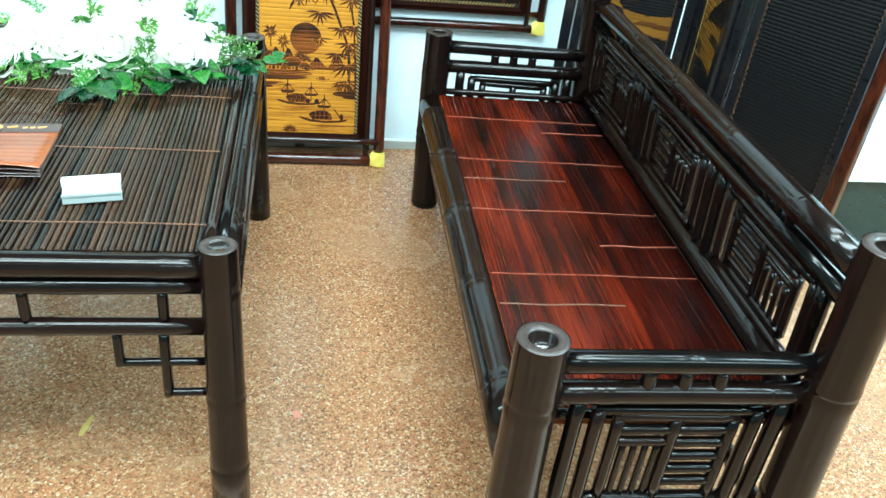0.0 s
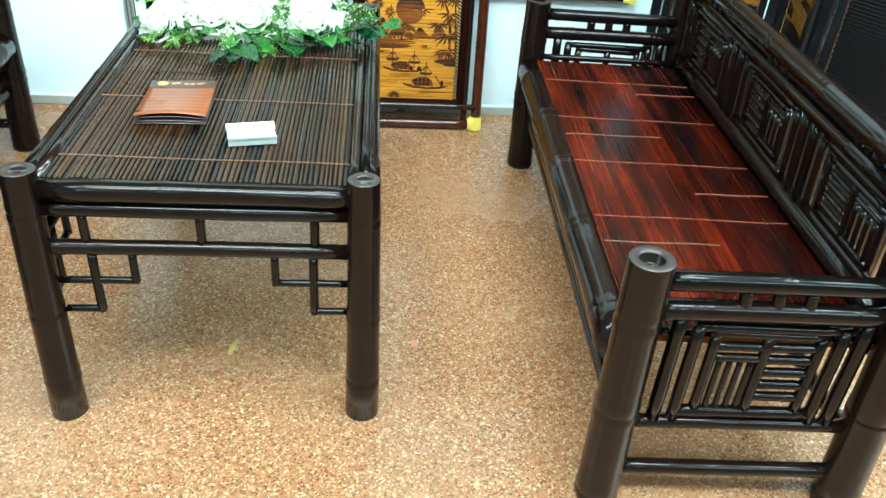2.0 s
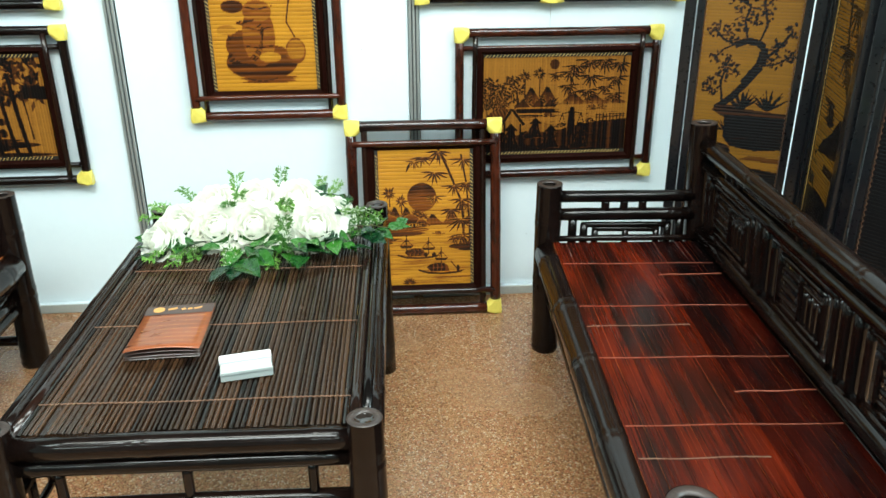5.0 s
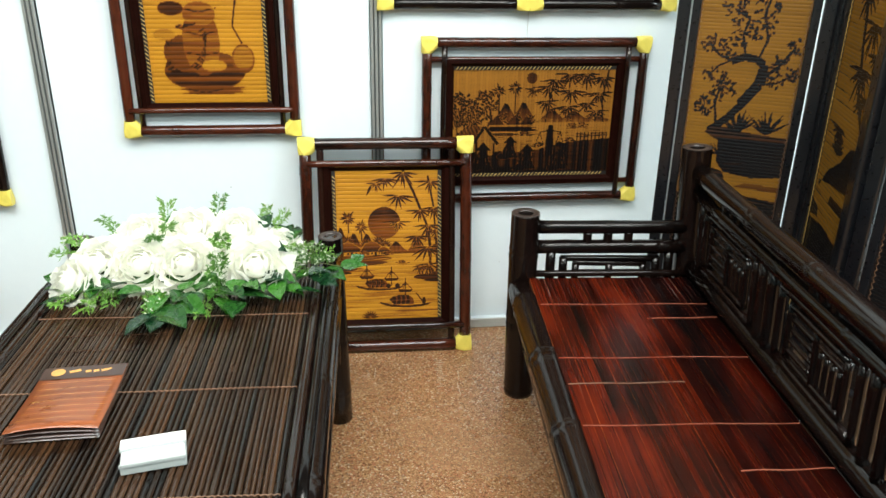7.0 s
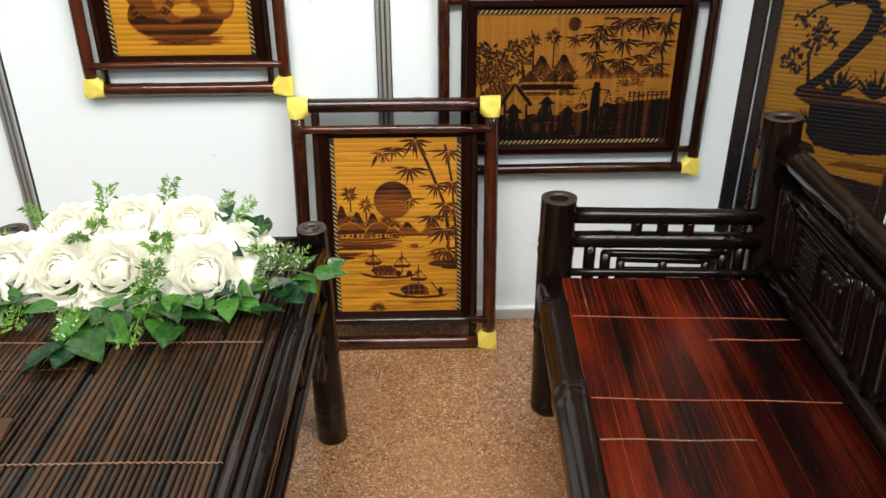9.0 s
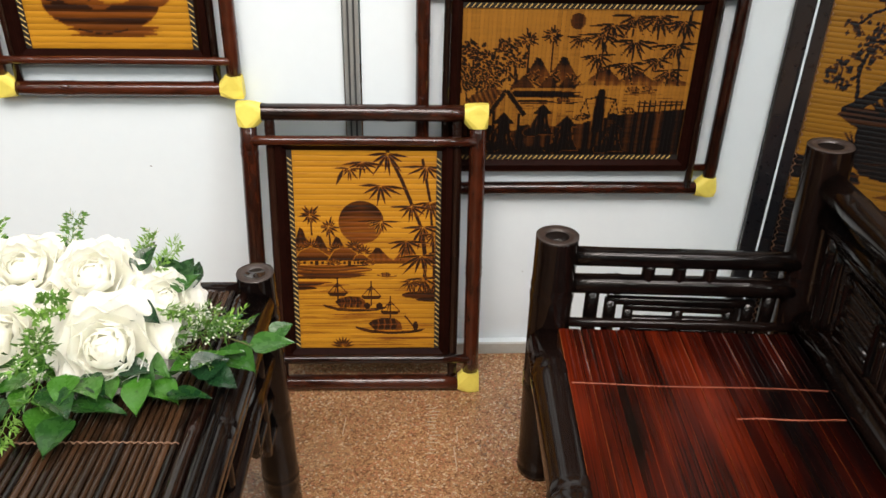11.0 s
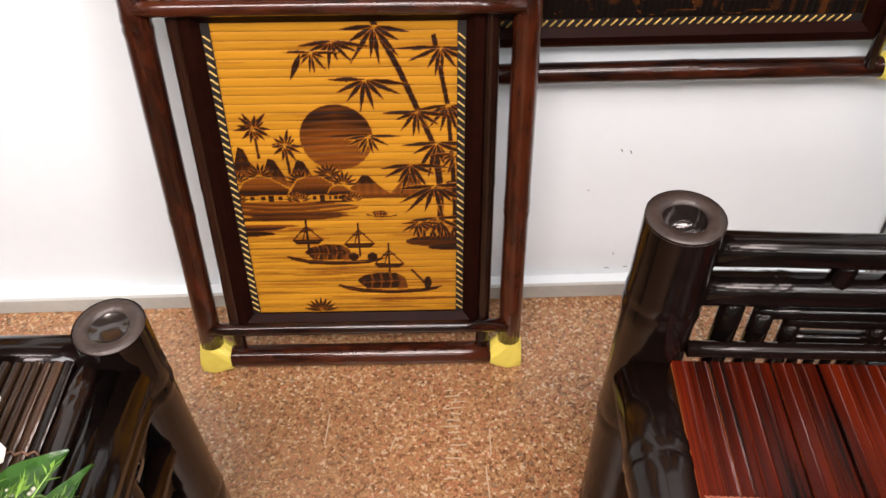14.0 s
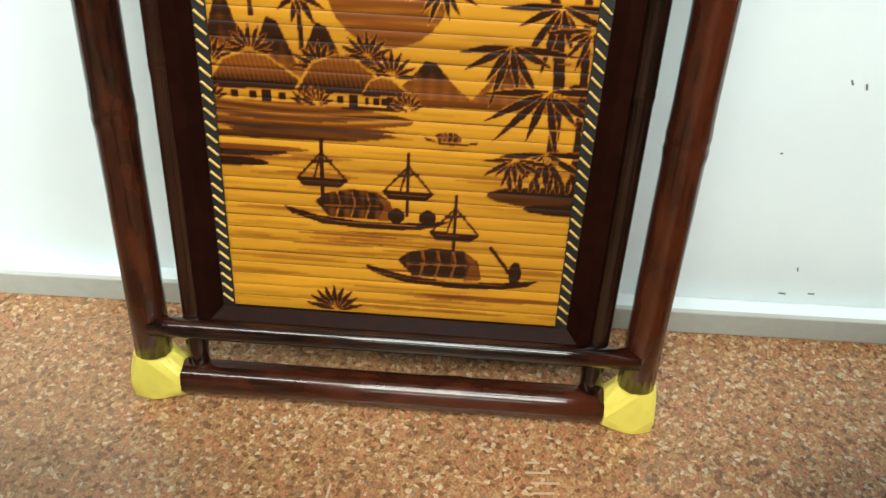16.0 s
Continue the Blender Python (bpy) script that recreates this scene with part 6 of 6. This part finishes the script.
def sprig(x, y, z, rz, rx, length, buds=True):
    """A stalk with side shoots, tiny leaves, and white buds at the tips; one mesh of green, one of buds."""
    gv, gf, bv, bf = [], [], [], []

    def shoot(p, q, r):
        d, u, w = frame_axes(q - p)
        k = len(gv)
        for c, rr in ((p, r), (q, r * 0.6)):
            for i in range(3):
                a = 2.094 * i
                gv.append(c + (u * math.cos(a) + w * math.sin(a)) * rr)
        for i in range(3):
            gf.append((k + i, k + (i + 1) % 3, k + 3 + (i + 1) % 3, k + 3 + i))

    def blade(p, d, L, W):
        d, u, w = frame_axes(d)
        k = len(gv)
        gv.extend([p, p + d * L * 0.45 + u * W, p + d * L + w * L * 0.15, p + d * L * 0.45 - u * W])
        gf.append((k, k + 1, k + 2, k + 3))

    def bud(p, r):
        k = len(bv)
        bv.extend([p + Vector(o) * r for o in ((1, 0, 0), (-1, 0, 0), (0, 1, 0), (0, -1, 0), (0, 0, 1), (0, 0, -1))])
        bf.extend([(k + a, k + b, k + c) for a, b, c in ((0, 2, 4), (2, 1, 4), (1, 3, 4), (3, 0, 4), (2, 0, 5), (1, 2, 5), (3, 1, 5), (0, 3, 5))])

    p = Vector((0, 0, 0))
    n = 7
    for i in range(n):
        q = p + Vector((FR.uniform(-0.12, 0.12), 1, FR.uniform(-0.15, 0.1))) * (length / n)
        shoot(p, q, 0.0010)
        for s in (-1, 1):
            dd = Vector((s * FR.uniform(0.6, 1.1), 0.7, FR.uniform(-0.3, 0.6))).normalized()
            e = q + dd * length * FR.uniform(0.14, 0.28)
            shoot(q, e, 0.0006)
            for t in (0.35, 0.6, 0.8, 1.0):
                c = q.lerp(e, t)
                for _ in range(2):
                    blade(c, dd + Vector(FR.uniform(-0.9, 0.9, 3)), FR.uniform(0.009, 0.016), 0.0018 if not buds else 0.0027)
            if buds and i > 1:
                for _ in range(3):
                    bud(e + Vector(FR.uniform(-0.005, 0.005, 3)), FR.uniform(0.0014, 0.0024))
        p = q
    m = pose(x, y, z, 0, 0, rz) @ pose(0, 0, 0, rx, 0, 0)
    o = put("sprig", mesh_of("sprig", gv, gf, smooth=False), M_SPRIG, flowers, "feathery pale green sprig")
    o.matrix_local = m
    if bv:
        put("bloom", mesh_of("bloom", bv, bf), M_BUD, o)


# sprigs in the gaps between the blooms, along the back and at both ends
for x, y, z, rz, rx, length in ((0.052, -0.070, 0.050, 185, -6, 0.075), (0.060, -0.050, 0.072, 175, 10, 0.08), (0.040, -0.040, 0.080, 200, 20, 0.07), (0.066, -0.010, 0.090, 170, 30, 0.07), (0.050, 0.020, 0.095, 190, 30, 0.06),
                                (0.205, -0.010, 0.050, 262, 10, 0.085), (0.215, 0.010, 0.045, 280, 6, 0.085), (0.200, 0.030, 0.060, 250, 14, 0.08), (0.190, 0.020, 0.075, 235, 12, 0.07), (0.210, -0.030, 0.040, 240, 0, 0.075), (0.230, 0.020, 0.040, 270, 4, 0.07),
                                (0.120, 0.120, 0.080, 330, 40, 0.06), (0.150, 0.110, 0.075, 310, 36, 0.06), (-0.095, 0.120, 0.085, 15, 48, 0.07), (-0.085, 0.060, 0.105, 200, 34, 0.06), (-0.100, 0.040, 0.095, 180, 20, 0.06), (0.015, 0.130, 0.095, -15, 50, 0.065),
                                (-0.200, 0.110, 0.070, 60, 30, 0.07), (-0.240, 0.060, 0.060, 85, 20, 0.08), (-0.255, 0.040, 0.055, 100, 12, 0.08), (-0.180, -0.090, 0.034, 190, -6, 0.075), (-0.205, -0.100, 0.030, 170, -8, 0.07), (-0.080, -0.105, 0.030, 185, -8, 0.075),
                                (-0.060, -0.110, 0.028, 165, -8, 0.07), (-0.100, -0.110, 0.026, 205, -8, 0.07), (-0.245, -0.095, 0.030, 150, -4, 0.07), (0.030, -0.125, 0.024, 180, -6, 0.075)):
    sprig(x, y, z, rz, rx, length, FR.uniform() < 0.6)
for p, q in (((0.200, -0.010, 0.045), (0.290, 0.000, 0.036)), ((0.290, 0.000, 0.036), (0.327, -0.020, 0.036)), ((0.290, 0.000, 0.036), (0.309, 0.012, 0.036)), ((0.327, -0.020, 0.036), (0.354, 0.004, 0.040))):
    culm("stem", p, q, 0.0013, flowers, M_STEM, joints=[], seg=6)
part("foam_tray", box_bm(-0.15, 0.16, -0.055, 0.075, 0.0, 0.040, 0.012), M_LEAF, flowers, "green foam tray hidden under the leaves")

# ---- small marks and scraps on the floor ----


def floor_scrap(name, label, category, x, y, w, d, turn, mat, z=0.0008):
    rng = np.random.default_rng(int(abs(x * 1000)))
    n = 12
    v = [((w / 2) * math.cos(2 * math.pi * i / n) * rng.uniform(0.75, 1.2), (d / 2) * math.sin(2 * math.pi * i / n) * rng.uniform(0.75, 1.2), 0) for i in range(n)]
    v = [(max(-w / 2, min(w / 2, a)), max(-d / 2, min(d / 2, b)), c) for a, b, c in v]
    k = [(a, b, 0.0006) for a, b, c in v]
    f = [tuple(range(n, 2 * n))] + [(i, (i + 1) % n, n + (i + 1) % n, n + i) for i in range(n)]
    ob = put(name, mesh_of(name, v + k, f, smooth=False), mat)
    ob.matrix_world = pose(x, y, z * 0 + 0.0002, 0, 0, turn)
    return tagged(ob, label, category)


floor_scrap("floor_tape", "scrap of worn yellow tape stuck to the floor", "tape", -0.315, 1.815, 0.014, 0.062, -12, M_YELLOWTAPE)
floor_scrap("floor_mark", "small red paint mark on the terrazzo floor", "mark", 0.136, 1.827, 0.020, 0.030, 20, M_REDTAPE)
dry = thing("dry_leaf", "curled dry brown leaf lying on the floor", "leaf", pose(-1.486, 3.107, 0.001, 0, 0, 60))
v = []
for j in range(6):
    t = j / 5
    for i in range(4):
        s = 2 * i / 3 - 1
        v.append((0.016 * s * math.sin(math.pi * min(1, t + 0.08)), 0.055 * t, 0.004 + 0.008 * s * s + 0.006 * math.sin(5 * t)))
put("blade", mesh_of("blade", v, [(j * 4 + i, j * 4 + i + 1, j * 4 + i + 5, j * 4 + i + 4) for j in range(5) for i in range(3)]), M_DRY, dry)

plinth = thing("display_plinth", "low dark teal plinth with a glossy white top", "plinth", pose(2.45, 2.95, 0))
part("body", box_bm(-0.55, 0.55, -0.36, 0.30, 0.0005, 0.255, 0.004), M_TEAL, plinth)
part("top", box_bm(-0.57, 0.57, -0.38, 0.31, 0.2555, 0.285, 0.004), M_WALL, plinth, "glossy white top board")

scuff = thing("floor_scuff", "faint pale scuff marks worn into the terrazzo", "scuff", pose(0.337, 2.965, 0.0002))
for i in range(15):
    w = FR.uniform(0.012, 0.034)
    part("mark", box_bm(-w / 2, w / 2, -0.0012, 0.0012, 0.0, 0.0003), M_SCUFF, scuff).matrix_local = pose(FR.uniform(-0.008, 0.008), -0.085 + i * 0.012, 0, 0, 0, FR.uniform(-6, 6))
for x, y0, L in ((0.052, -0.10, 0.07), (0.060, -0.02, 0.05), (-0.21, 0.01, 0.06), (-0.10, -0.02, 0.03)):
    part("scratch", box_bm(-0.0011, 0.0011, -L / 2, L / 2, 0.0, 0.0003), M_SCUFF, scuff).matrix_local = pose(x, y0, 0, 0, 0, FR.uniform(-22, 22))
for x, z, w, turn in ((0.625, 0.331, 0.006, 60), (0.641, 0.327, 0.007, 70), (0.580, 0.245, 0.003, 0), (0.647, 0.087, 0.006, 75), (0.640, 0.048, 0.009, 5), (0.675, 0.050, 0.008, 0), (-0.33, 0.545, 0.005, 20), (-0.52, 0.93, 0.005, 10), (-0.03, 0.96, 0.004, 0)):
    me = bpy.data.meshes.new("wall_mark")
    bm = box_bm(-w / 2, w / 2, -0.0006, 0.0, -0.0009, 0.0009)
    bm.to_mesh(me)
    bm.free()
    mk = put("wall_mark", me, M_NAIL)
    mk.matrix_world = on_wall(x, z, 0.0001) @ pose(0, 0, 0, 0, turn, 0)
    tagged(mk, "small dark scratch on the white wall panel", "scratch", "scratches on the wall")
